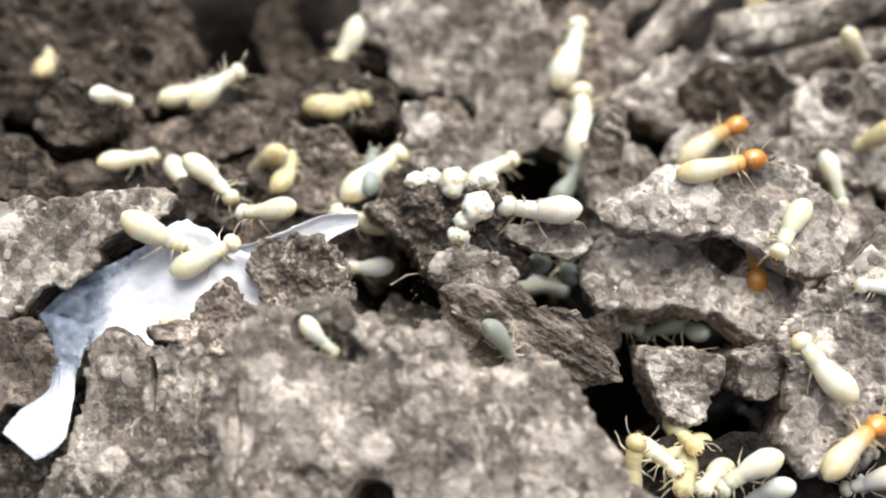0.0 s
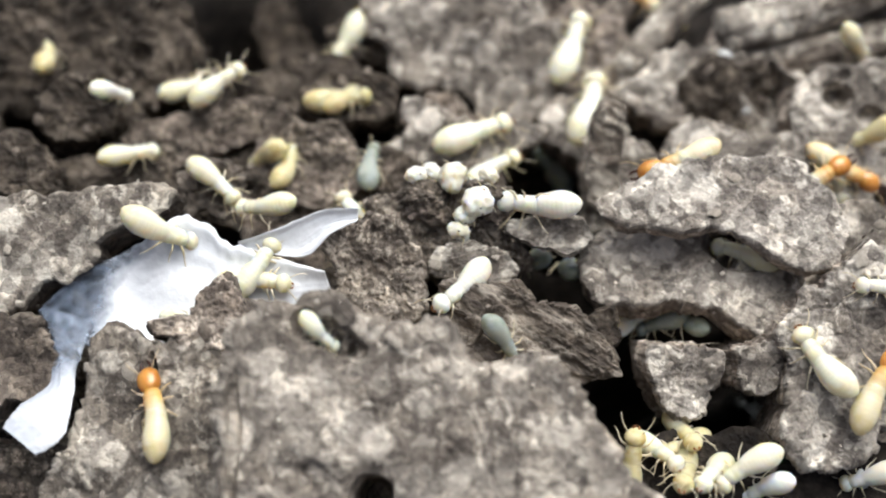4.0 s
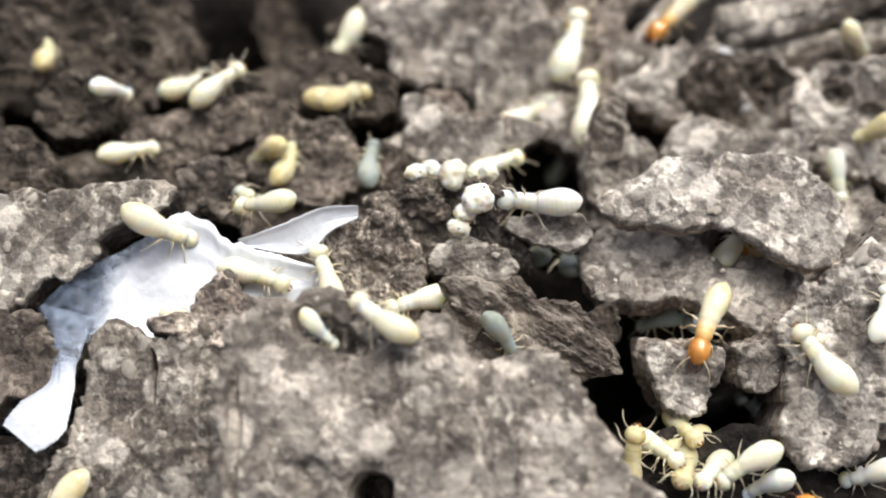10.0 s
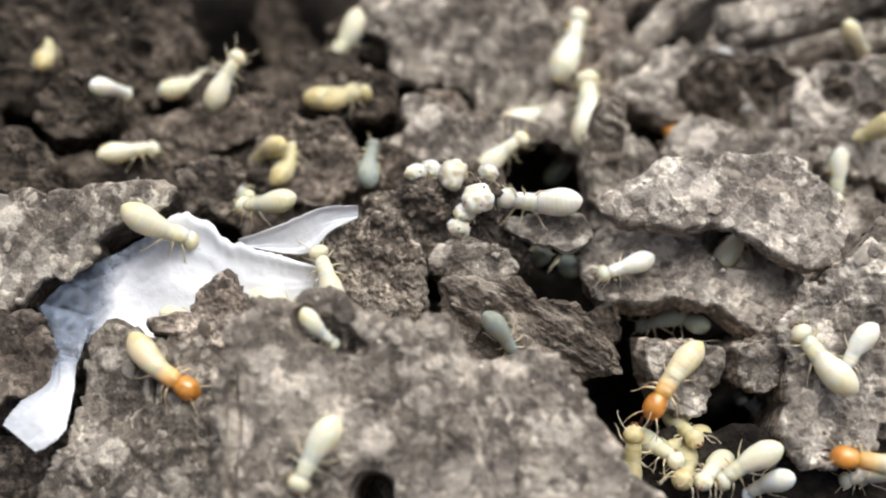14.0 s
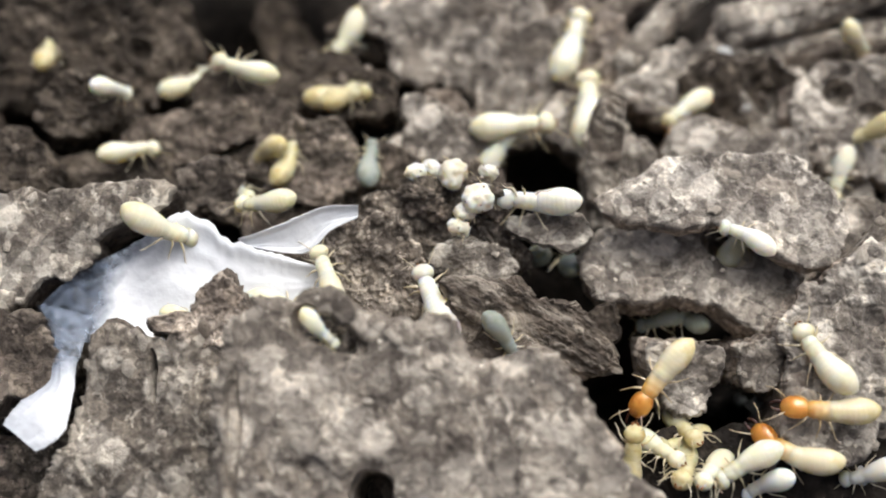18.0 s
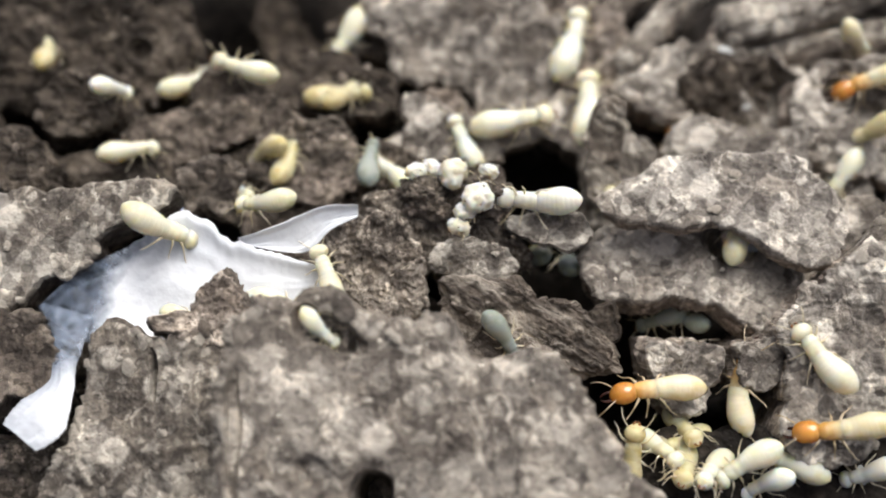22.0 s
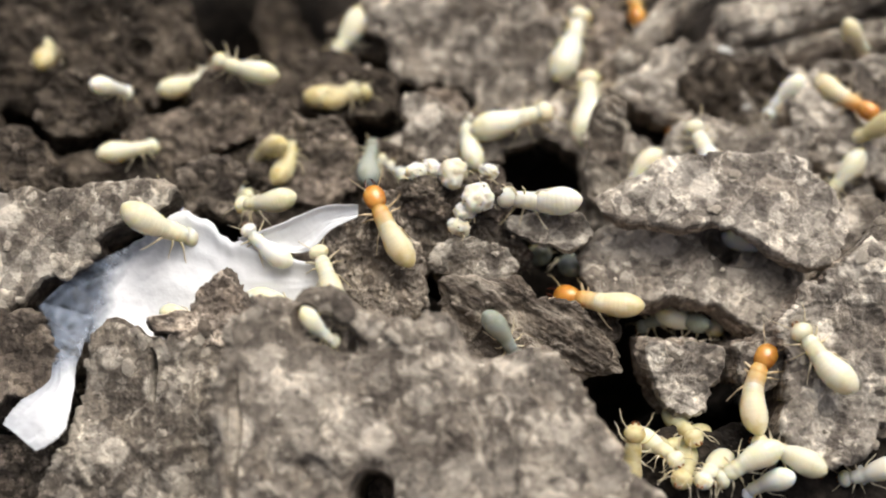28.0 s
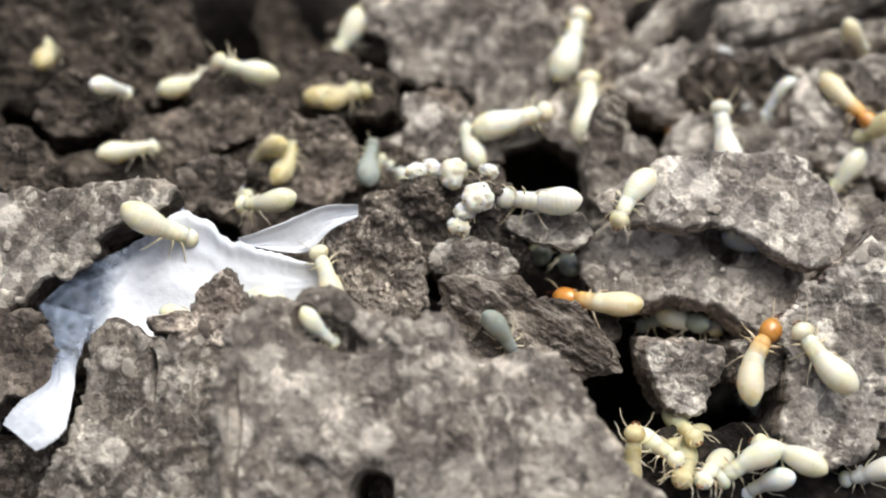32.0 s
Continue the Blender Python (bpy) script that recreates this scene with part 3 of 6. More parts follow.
bark_plate((10.6, 7.5, -0.5), (42, 0), (1, 1.1, 1.3, 1.8, 3.5, 3.3, 2.2, 1.4, 1.2, 1.1, 1.1, 1.2, 1.6, 2.1, 3.3, 3.2, 2.6, 1.6, 1.2, 1.1), thick=2.2, mat='FIBRE', relief=0.4, rings=45, segs=180, grain=(0.1, 1), label='upright dark splintered wood stick')
soil_clod((19.8, 15.5, -4), (22, 0), (6.4, 5.6, 4.4, 3.6, 3.3, 3.2, 3.5, 4.4, 5.3, 6.5, 7.8, 5.6, 3.7, 2.8, 2.6, 2.8, 3.5, 4.5, 6, 6.7), thick=6, mat='CRUST', relief=0.6, rings=75, segs=300, label='grey pitted soil clod', pits=((3.4, 0.2, 1.7, 3, 1), (0.4, -2.8, 1.2, 1.4, 1)))
soil_clod((19.2, 8.4, -1.6), (17, 0), (4.9, 4.4, 2, 1.3, 1.4, 1.6, 2.2, 2.9, 3.6, 4.0, 4.0, 3.5, 2.6, 2.2, 2, 2.1, 2.2, 2.7, 4, 5.3), thick=7, mat='CRUST', relief=0.4, rings=67, segs=270, label='pale grey soil clod behind the overhanging flake')
soil_clod((28.4, 11, -1.4), (24, 0), (4, 4.3, 5.1, 5.5, 4.5, 4.2, 4.2, 4.5, 5, 5, 5, 5.1, 4.8, 4.5, 4, 4, 4.6, 6.2, 4.8, 4.2), thick=8, mat='CRUST', relief=0.55, rings=75, segs=300, label='grey pitted soil clod with a hollow', pits=((-1.6, 1.8, 0.9, 1.6, 1), (0.4, 0.3, 0.8, 1, 1)))
soil_clod((0.4, 0.8, 1.8), (24, 0), (2.6, 3.3, 3.4, 3.1, 2.7, 2.6, 2.8, 3.1, 3.6, 5, 3.3, 2.7, 2.5, 2.5, 2.8, 2.8, 3.2, 3.7, 4.3, 4.4), thick=8, mat='CLUMP', relief=0.75, rings=100, segs=400, label='dark crumbly soil mound holding pale insect bodies')
soil_clod((1.7, -7, 2.2), (22, 0), (1.7, 1.7, 1.7, 1.9, 1.8, 1.7, 1.7, 1.7, 2, 1.8, 1.6, 1.4, 1.4, 1.6, 2, 2, 1.9, 1.7, 1.5, 1.5), thick=6, mat='BARKD', relief=0.4, rings=45, segs=180, label='dark splintered wood fragment')
bark_plate((5.1, -6.3, 2.6), (24, 6), (3.2, 2.4, 1.8, 1.6, 1.5, 1.6, 1.9, 2.5, 4.4, 5.4, 3.3, 1.7, 1.4, 1.3, 1.4, 1.5, 1.8, 2.5, 4.5, 5.1), thick=2.6, mat='FIBRE', relief=0.7, ragged=0.85, rings=80, segs=360, grain=(1, -0.55), label='brown fibrous bark piece lying aslant')
bark_plate((1.1, -6.39, 2.6), (35, -14), (1.1, 1.2, 1.3, 1.4, 1.3, 1.1, 1.0, 1.0, 1.1, 1.2, 1.2, 1.1), thick=0.9, mat='FIBRE', relief=0.45, rings=30, segs=140, grain=(0.35, 1), label='small grey fibrous husk beside the bark')
bark_plate((1.7, -2.14, 2.3), (22, -10), (2.3, 2.1, 1.4, 1.0, 1.0, 1.1, 1.5, 2.2, 2.5, 1.8, 1.1, 0.9, 1.0, 1.3, 1.8, 2.2), thick=0.8, mat='BARK', relief=0.4, ragged=0.9, rings=40, segs=200, grain=(1, 0.25), label='pale splintered flake in the side of the mound')
bark_plate((6.4, 0.1, 2.2), (27, 0), (2.4, 2, 1.5, 1.2, 1, 0.9, 1, 1.1, 1.5, 2.2, 2.5, 1.6, 1.3, 1.1, 1, 1, 1.2, 1.5, 1.7, 2.2), thick=1.7, mat='BARK', relief=0.4, rings=45, segs=200, grain=(1, 0.1), label='grooved grey bark chip with a dark broken side')
crust_flake((17.7, 1.3, 3.5), (7, 0), (5.9, 5.2, 5, 3.9, 3.4, 3.3, 3.3, 3.7, 4.7, 6, 8.3, 5, 2.5, 1.8, 1.6, 1.8, 2.2, 4.7, 6.6, 6.2), thick=1.1, mat='CRUST', relief=0.4, rings=105, segs=420, label='rough grey crust flake overhanging a dark slit')
crust_flake((15.5, -1, 0.5), (3, 0), (5.9, 6.1, 4.9, 4.4, 4, 3.8, 3.9, 4.2, 5, 6.3, 6.8, 6.8, 4.2, 2.8, 2.5, 2.6, 3, 5.8, 6.1, 6.3), thick=2.0, mat='CRUST', relief=0.4, rings=90, segs=390, label='rough grey crust flake over a dark hollow', pits=((2.8, 1.1, 1.5, 1.2, 1), (1.6, 1.4, 1.1, 1.0, 1)))
soil_clod((9.1, -5.3, -0.5), (17, 0), (1.1, 1.1, 1.2, 1.6, 1.4, 1.4, 1.5, 1.5, 1.2, 1.1, 1.1, 1.2, 1.3, 1.3, 1.4, 1.8, 1.5, 1.2, 1.1, 1.2), thick=5, mat='HUMUS', relief=0.4, rings=30, segs=135, label='brown crumb of soil')
soil_clod((13.9, -9, 0.8), (27, 0), (1.9, 2.4, 2.8, 2.3, 1.9, 1.8, 2, 2.4, 2.4, 2, 1.7, 1.5, 1.6, 1.7, 1.9, 1.9, 1.8, 1.6, 1.5, 1.6), thick=7, mat='CRUST', relief=0.5, rings=60, segs=240, label='grey soil clod below the hollow')
soil_clod((18.4, -8.1, 1), (27, 0), (1.4, 1.7, 1.8, 1.9, 1.6, 1.3, 1.3, 1.4, 1.6, 1.5, 1.5, 1.6, 1.6, 1.8, 1.6, 1.5, 1.5, 1.5, 1.3, 1.3), thick=7, mat='CRUST', relief=0.4, rings=37, segs=165, label='small grey-brown soil clod')
soil_clod((23.4, -8.2, 2.4), (22, 0), (3.9, 4.2, 5.1, 7.3, 7, 5.5, 4.7, 4.2, 4.1, 4.2, 3.8, 4, 5.4, 6.7, 6.6, 5.7, 4.2, 4.1, 4.4, 4.1), thick=9, mat='CRUST', relief=0.5, rings=90, segs=360, label='grey lumpy soil clod with an insect on it')
bark_plate((26.4, -0.8, 3), (17, 0), (2.2, 2.4, 2.9, 2.7, 1.7, 1.3, 1.1, 1, 1, 1.1, 1.4, 2.2, 4, 1.2, 0.8, 0.8, 0.8, 0.9, 1.1, 1.8), thick=1.8, mat='BARK', relief=0.3, rings=45, segs=195, grain=(1, 0.9), label='pale grey bark strip beside the flake')
soil_clod((27.3, 1.1, 0), (17, 0), (2.7, 2.9, 2.5, 2.1, 2, 2.1, 2.3, 2.8, 3.1, 2.8, 2.6, 2.6, 2.8, 2.2, 2, 2, 2.2, 2.7, 3.1, 2.7), thick=6, mat='CRUST', relief=0.4, rings=37, segs=165, label='pale grey soil clod in the corner')
# shade below the insects is painted in through the near-black soil colour
soil_clod((18.2, -15.4, -2), (22, 0), (9.2, 9.9, 4.5, 3.9, 3.7, 3.9, 4.2, 4.6, 7, 8.9, 8.3, 8.6, 5.9, 4.3, 3.6, 3.4, 3.6, 4.3, 5.9, 9.5), thick=5, mat='GROUND', relief=0.5, rings=52, segs=210, label='soil under the insect cluster, near-black for the shade there')
LOOSE = soil_clod((-3.8, -2.9, 2.6), (27, 0), (2.7, 2.7, 2.8, 2.8, 3.1, 3.4, 3.6, 3.4, 3.4, 2.8, 2.6, 2.5, 2.8, 3.4, 3.2, 3.1, 3.2, 3.5, 3.4, 3), thick=4, mat='CLUMP', relief=0.6, rings=80, segs=320, label='loose dark crumbly soil clod beside the white film')
soil_clod((-0.9, 6.9, -2.2), (27, 0), (4.9, 3.2, 1.6, 1.1, 0.9, 0.9, 0.9, 1.1, 3.7, 4.3, 4.3, 3.5, 2.3, 1.7, 1.5, 1.4, 1.5, 1.8, 2.5, 4.4), thick=5, mat='LOAM', relief=0.6, rings=45, segs=180, label='dark crumbly soil ledge behind the mound')
soil_clod((13.4, 9.5, -6.0), (27, 0), (1.8, 1.9, 2.1, 2.2, 2.5, 2.6, 2.6, 2.6, 2, 1.7, 1.6, 1.7, 2.1, 2.4, 2.6, 2.7, 2.4, 2.3, 2.1, 1.8), thick=5, mat='HUMUS', relief=0.5, rings=37, segs=165, label='dark soil ledge low beside the splintered stick')
film_part("sheet", ((-23.74, -4.69, 1.2), (-21.25, -2.47, 1.8), (-18.3, -0.88, 2.4), (-15.14, 0.23, 3.8), (-12.03, -1.53, 3.5), (-9.38, -2.19, 3.2), (-6.89, -3.03, 2.8)),
          ((-23.15, -6.62, 1.0), (-20.37, -6.64, 0.9), (-18.3, -6.47, 0.7), (-15.89, -7.38, 0.7), (-13.21, -7.92, 0.7), (-9.98, -7.25, 0.8), (-5.91, -5.14, 1.0)), 120, 50, 0.35, 0.7, 0.22)
film_part("flap", ((-11.96, -1.43, 3.6), (-9.35, -0.77, 4.3), (-6.96, 0.01, 4.9), (-4.91, -0.1, 5.2)), ((-11.35, -1.76, 3.5), (-8.22, -2.13, 3.3), (-6.43, -1.12, 4.3), (-4.97, -0.68, 4.9)), 80, 28, 0.3, 0.5, 0.25, seed=5.0)
film_part("tail", ((-23.63, -4.6, 1.4), (-22.78, -6.76, 1.3), (-22.3, -9.34, 1.5), (-23.8, -10.92, 1.8), (-24.39, -12.18, 1.6)), ((-20.5, -5.24, 1.2), (-20.96, -8.15, 1.2), (-20.8, -10.38, 1.5), (-20.93, -12.69, 1.8), (-22.38, -13.7, 1.6)), 90, 24, -0.3, 0.6, 0.0, seed=9.0)
stem((12.6, 17.0, -4.0), (20.0, 26.1, -3.0), 1.0, 1.4, "BARK", "grey dry plant stem lying across the pile")
stem((10.7, 20.7, -5.0), (17.2, 27.9, -5.0), 0.9, 1.3, "BARKD", "dark dry stem in the shade")
stem((19.7, 19.6, -3.0), (34.4, 24.0, -2.0), 1.7, 1.5, "BARK", "thick grey-brown broken twig with peeling bark")
stem((20.8, 18.6, -5.0), (35.2, 20.4, -4.0), 1.3, 1.5, "BARK", "grey twig under the thicker one")
# -- pieces end --


# ---- the white film is one torn scrap ----
scrap = new("film_scrap")
scrap.matrix_world = Matrix.Translation((-0.018, 0.0, 0.001))
for part_ob in SCRAP:
    part_ob.parent = scrap
    part_ob.matrix_parent_inverse = scrap.matrix_world.inverted()
tagged(scrap, "torn white plastic film scrap, creased and specked with soil", "film scrap")


# ---- lower clods that fill the pile between its larger pieces ----
rng = random.Random(11)
for gy in range(-17, 25, 5):
    for gx in range(-34, 37, 5):
        x, y = gx + rng.uniform(-1.6, 1.6), gy + rng.uniform(-1.6, 1.6)
        if any(math.hypot(x - hx, y - hy) < hr + 1.6 for hx, hy, hr in HOLES):
            continue
        base = rng.uniform(2.2, 3.6)
        soil_clod((x, y, rng.uniform(-5.4, -4.1) + (0.8 if x > -4 and y > 4 else 0)), (rng.uniform(5, 35), rng.uniform(-14, 14)), tuple(base * rng.uniform(0.75, 1.25) for k in range(12)), thick=3.5,
                  mat=rng.choice(("HUMUS", "BROKEN", "CRUST") if x > -3 else ("HUMUS", "HUMUS", "LOAM")), relief=0.6, rings=24, segs=90, crumbs=0.7, label="small dark soil clod wedged low in the pile")

# ---- loose crumbs on everything ----
def scatter():
    shapes = [ball(1, k) for k in range(8)]
    for mat in ("CRUST", "HUMUS", "BROKEN", "BARK", "BARKD", "LOAM", "CLUMP", "MUD", "GROUND"):
        verts, faces = [], []
        for p, r, m in CRUMBS:
            if m != mat:
                continue
            sv, sf = DICE.choice(shapes)
            turn = Euler((DICE.uniform(0, 6), DICE.uniform(0, 6), DICE.uniform(0, 6))).to_matrix()
            b = len(verts)
            k = (r * DICE.uniform(0.7, 1.5), r, r * DICE.uniform(0.6, 1.0))
            for v in sv:
                q = turn @ Vector((v[0] * k[0], v[1] * k[1], v[2] * k[2]))
                verts.append(((p.x + q.x) * MM, (p.y + q.y) * MM, (p.z + q.z) * MM))
            faces += [tuple(b + i for i in f) for f in sf]
        ob = mesh_object("soil_crumbs", verts, faces, MATS["PELLET" if mat in ("CRUST", "MUD") else mat], smooth=False)
        tagged(ob, "loose crumbs of dry soil strewn over the clods", "crumbs", kind="stuff")


scatter()


def tube(name, path, radii, mat, parent, segs=7):
    """A jointed limb along a path of points (mm)."""
    pts, rows = [], 0
    for i, p in enumerate(path):
        a, b = Vector(path[max(0, i - 1)]), Vector(path[min(len(path) - 1, i + 1)])
        d = (b - a).normalized()
        s = d.cross(Vector((0.13, 0.21, 1))).normalized()
        t = d.cross(s)
        for j in range(segs):
            w = 2 * math.pi * j / segs
            q = Vector(p) + (s * math.cos(w) + t * math.sin(w)) * radii[i]
            pts.append(tuple(q * MM))
        rows += 1
    faces = ring_faces(rows, segs)
    faces.append(tuple(reversed(range(segs))))
    faces.append(tuple(range(len(pts) - segs, len(pts))))
    return mesh_object(name, pts, faces, mat, parent)


def spaced(path, n):
    """Points strung evenly between the joints of a path, a little rounded."""
    out = []
    for a, b in zip(path[:-1], path[1:]):
        for k in range(n):
            out.append(tuple(Vector(a).lerp(Vector(b), k / n)))
    return out + [tuple(path[-1])]


# ---- threads and mould ----
def rootlet(path, r):
    """A fine pale rootlet over the soil (mm)."""
    pts = spaced(path, 6)
    pts = [tuple(Vector(p) + Vector((0.06 * noise.noise(Vector(p) * 2.1), 0.06 * noise.noise(Vector(p) * 1.7 + Vector((5, 0, 0))), 0))) for p in pts]
    ob = tube("rootlet", pts, [r * (1 - 0.6 * i / len(pts)) for i in range(len(pts))], ROOT, None, 6)
    tagged(ob, "fine pale rootlet lying on the soil", "rootlet")


def tuft(x, y, z, size, mat, name, label):
    """A small tuft: a lumpy core with short fibres standing from it (mm)."""
    SEED[0] += 1
    rnd = random.Random(SEED[0])
    root = new(name)
    root.empty_display_size = 0.001
    root.location = (x * MM, y * MM, z * MM)
    verts, faces = ball(3, SEED[0])
    core = mesh_object("core", [(v[0] * size * 0.5 * MM, v[1] * size * 0.5 * MM, v[2] * size * 0.36 * MM) for v in verts], faces, mat, root)
    for k in range(16):
        d = Vector((rnd.uniform(-1, 1), rnd.uniform(-1, 1), rnd.uniform(0.0, 0.9))).normalized()
        e = d * size * rnd.uniform(0.5, 0.72)
        tube("fibre", spaced([tuple(d * size * 0.3), tuple(d * size * 0.55 + Vector((0, 0, 0.05))), tuple(e)], 2), [0.03, 0.028, 0.025, 0.02, 0.012], mat, root, 5)
    tagged(root, label, "mould")


# ---- insects ----
def loft(name, stations, mat, parent, segs=20, groove=0, depth=0.0, n=30, bend=0.0, rough=0.035):
    """A body lofted along x, its tail curling aside by bend degrees. stations: (x, half width, half height, centre z) in mm."""
    dense = []
    m = len(stations) - 1
    for i in range(n + 1):
        u = i / n * m
        k = min(int(u), m - 1)
        f = u - k
        p = [stations[max(0, min(m, k + d))] for d in (-1, 0, 1, 2)]
        v = [p[1][c] + 0.5 * f * (p[2][c] - p[0][c] + f * (2 * p[0][c] - 5 * p[1][c] + 4 * p[2][c] - p[3][c] + f * (3 * (p[1][c] - p[2][c]) + p[3][c] - p[0][c]))) for c in range(4)]
        dense.append(v)
    long = max(abs(stations[0][0]), abs(stations[-1][0]))
    turn = radians(bend) / long
    pts = []
    for i, (x, w, h, z) in enumerate(dense):
        w, h = max(w, 0.01), max(h, 0.01)
        ring = (x / long * groove) % 1.0
        g = 1 - depth * max(0.0, 1 - abs(ring - 0.5) * 7) + depth * 0.6 * max(0.0, abs(ring - 0.5) - 0.2) if groove and 2 < i < n - 2 else 1
        a = turn * -x
        cx, cy = (-math.sin(a) / turn, -(1 - math.cos(a)) / turn) if abs(turn) > 1e-5 and x < 0 else (x, 0.0)
        if x >= 0:
            a = 0.0
        for j in range(segs):
            c, q = math.cos(2 * math.pi * j / segs), math.sin(2 * math.pi * j / segs)
            r = g * (1 + rough * noise.noise(Vector((x * 1.1, c * 0.9, q * 0.9 + 5 * len(name)))) + 0.012 * noise.noise(Vector((x * 4, c * 3, q * 3))))
            side = w * r * c
            pts.append(((cx - side * math.sin(a)) * MM, (cy + side * math.cos(a)) * MM, (z + h * r * q) * MM))
    faces = [tuple(reversed(f)) for f in ring_faces(n + 1, segs)]
    faces.append(tuple(range(segs)))
    faces.append(tuple(reversed(range(len(pts) - segs, len(pts)))))
    return mesh_object(name, pts, faces, mat, parent)


def antenna(parent, side, mat, long, x0):
    """A beaded feeler, bowed outwards."""
    beads = spaced([(x0, 0.3 * side, 0.1), (x0 + 0.3, 0.55 * side, 0.3), (x0 + 0.62 * long, 0.78 * side, 0.36), (x0 + 0.95 * long, 0.95 * side, 0.26), (x0 + 1.3 * long, 1.05 * side, 0.02)], 6)
    tube("antenna", beads, [0.036 + 0.012 * (k % 2) - 0.0008 * k for k in range(len(beads))], mat, parent, 6)


def leg_path(x, dx, side):
    """Hip, thigh, shin and foot of one leg, rounded at the knee."""
    return [(x, 0.2 * side, 0.55), (x + 0.22 * dx, 0.5 * side, 0.74), (x + 0.5 * dx, 0.82 * side, 0.72), (x + 0.68 * dx, 0.98 * side, 0.52), (x + 0.95 * dx, 1.15 * side, 0.16),
            (x + 1.1 * dx, 1.26 * side, 0.04), (x + 1.35 * dx, 1.42 * side, 0.02)]


def insect(kind, bend=0.0):
    """One insect, head to +x, its feet at z = 0; about 5 mm long."""
    soldier = kind == "soldier"
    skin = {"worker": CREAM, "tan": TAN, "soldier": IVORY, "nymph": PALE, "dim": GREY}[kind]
    limb = AMBER_LIMB if soldier else LIMB
    root = new(kind + "_termite" if kind in ("nymph", "soldier") else "worker_termite")
    root.empty_display_size = 0.001
    fat = 0.92 if soldier else 1.04
    ab = loft("abdomen", [(0.2, 0.5, 0.45, 0.0), (-0.1, 0.6, 0.54, 0.0), (-0.5, 0.7 * fat, 0.61 * fat, -0.02), (-1.1, 0.82 * fat, 0.74 * fat, -0.05), (-1.75, 0.85 * fat, 0.77 * fat, -0.08),
                          (-2.3, 0.7 * fat, 0.63 * fat, -0.1), (-2.68, 0.42 * fat, 0.38 * fat, -0.1), (-2.86, 0.16, 0.14, -0.1), (-2.9, 0.02, 0.02, -0.1)], skin, root, 24, 10, 0.016, 80, bend * 1.5)
    ab.location = (-0.4 * MM, 0, 0.86 * MM)
    ab.rotation_euler = (0, radians(2), radians(bend * 0.25))
    th = loft("thorax", [(-0.7, 0.46, 0.42, 0), (-0.52, 0.57, 0.51, 0), (-0.3, 0.585, 0.52, 0), (-0.07, 0.555, 0.49, 0.02), (0.16, 0.56, 0.49, 0.03), (0.38, 0.52, 0.45, 0.04), (0.56, 0.525, 0.44, 0.05),
                         (0.78, 0.46, 0.39, 0.04), (0.97, 0.36, 0.32, 0.03), (1.1, 0.03, 0.03, 0.03)], HONEY if soldier else skin, root, 20, n=48)
    th.location = (0, 0, 0.8 * MM)
    if soldier:
        hd = loft("head", [(-0.14, 0.05, 0.05, 0), (-0.06, 0.3, 0.26, 0), (0.2, 0.55, 0.45, 0), (0.6, 0.66, 0.53, 0.02), (1.0, 0.64, 0.5, 0.02), (1.3, 0.5, 0.38, -0.02), (1.5, 0.3, 0.22, -0.05), (1.58, 0.04, 0.04, -0.05)], AMBER, root, 24)
    else:
        hd = loft("head", [(-0.12, 0.05, 0.05, 0), (-0.04, 0.28, 0.26, 0), (0.16, 0.54, 0.47, 0.01), (0.46, 0.68, 0.57, 0.0), (0.76, 0.62, 0.53, -0.05), (0.98, 0.42, 0.37, -0.12), (1.1, 0.22, 0.2, -0.16), (1.14, 0.03, 0.03, -0.18)],
                  {"worker": HONEYED, "tan": TAN, "nymph": PALE, "dim": GREY}[kind], root, 24)
    hd.location = (0.84 * MM, 0, 0.84 * MM)
    hd.rotation_euler = (0, radians(12), radians(-bend * 0.5))
    x0 = 1.15 if soldier else 0.72
    for side in (1, -1):
        antenna(hd, side, limb, 1.0, x0)
        if soldier:
            tube("mandible", spaced([(1.4, 0.24 * side, -0.08), (1.68, 0.27 * side, -0.06), (1.94, 0.22 * side, -0.04), (2.1, 0.08 * side, -0.03)], 3),
                 [0.12, 0.115, 0.11, 0.1, 0.09, 0.08, 0.07, 0.055, 0.04, 0.015], JAW, hd, 7)
        else:
            tube("mandible", spaced([(0.96, 0.16 * side, -0.03), (1.18, 0.18 * side, -0.06), (1.3, 0.03 * side, -0.1)], 3), [0.09, 0.09, 0.08, 0.075, 0.065, 0.05, 0.02], BROWN, hd, 6)
    for x, dx in ((0.58, 0.75), (0.18, 0.15), (-0.2, -0.9)):
        for side in (1, -1):
            p = spaced(leg_path(x, dx, side), 2)
            tube("leg", p, [0.09, 0.095, 0.09, 0.08, 0.066, 0.054, 0.044, 0.04, 0.036, 0.034, 0.032, 0.027, 0.022], limb, root)
    return root


WORDS = {
    "worker": ("cream-coloured worker termite with a plump pale abdomen", "termite", "worker termites in the pile"),
    "nymph": ("milky white young termite with a soft body", "termite", "white young termites in the pile"),
    "soldier": ("soldier termite with a glossy amber head and dark jaws", "termite", "amber-headed soldier termites"),
    "tan": ("translucent yellowish-tan worker termite among the soil clods", "termite", "worker termites in the pile"),
    "dim": ("greyish termite in a shaded hollow, the shade put into its skin colour", "termite", "worker termites in the pile"),
}
MODELS, ALIKE = {}, []


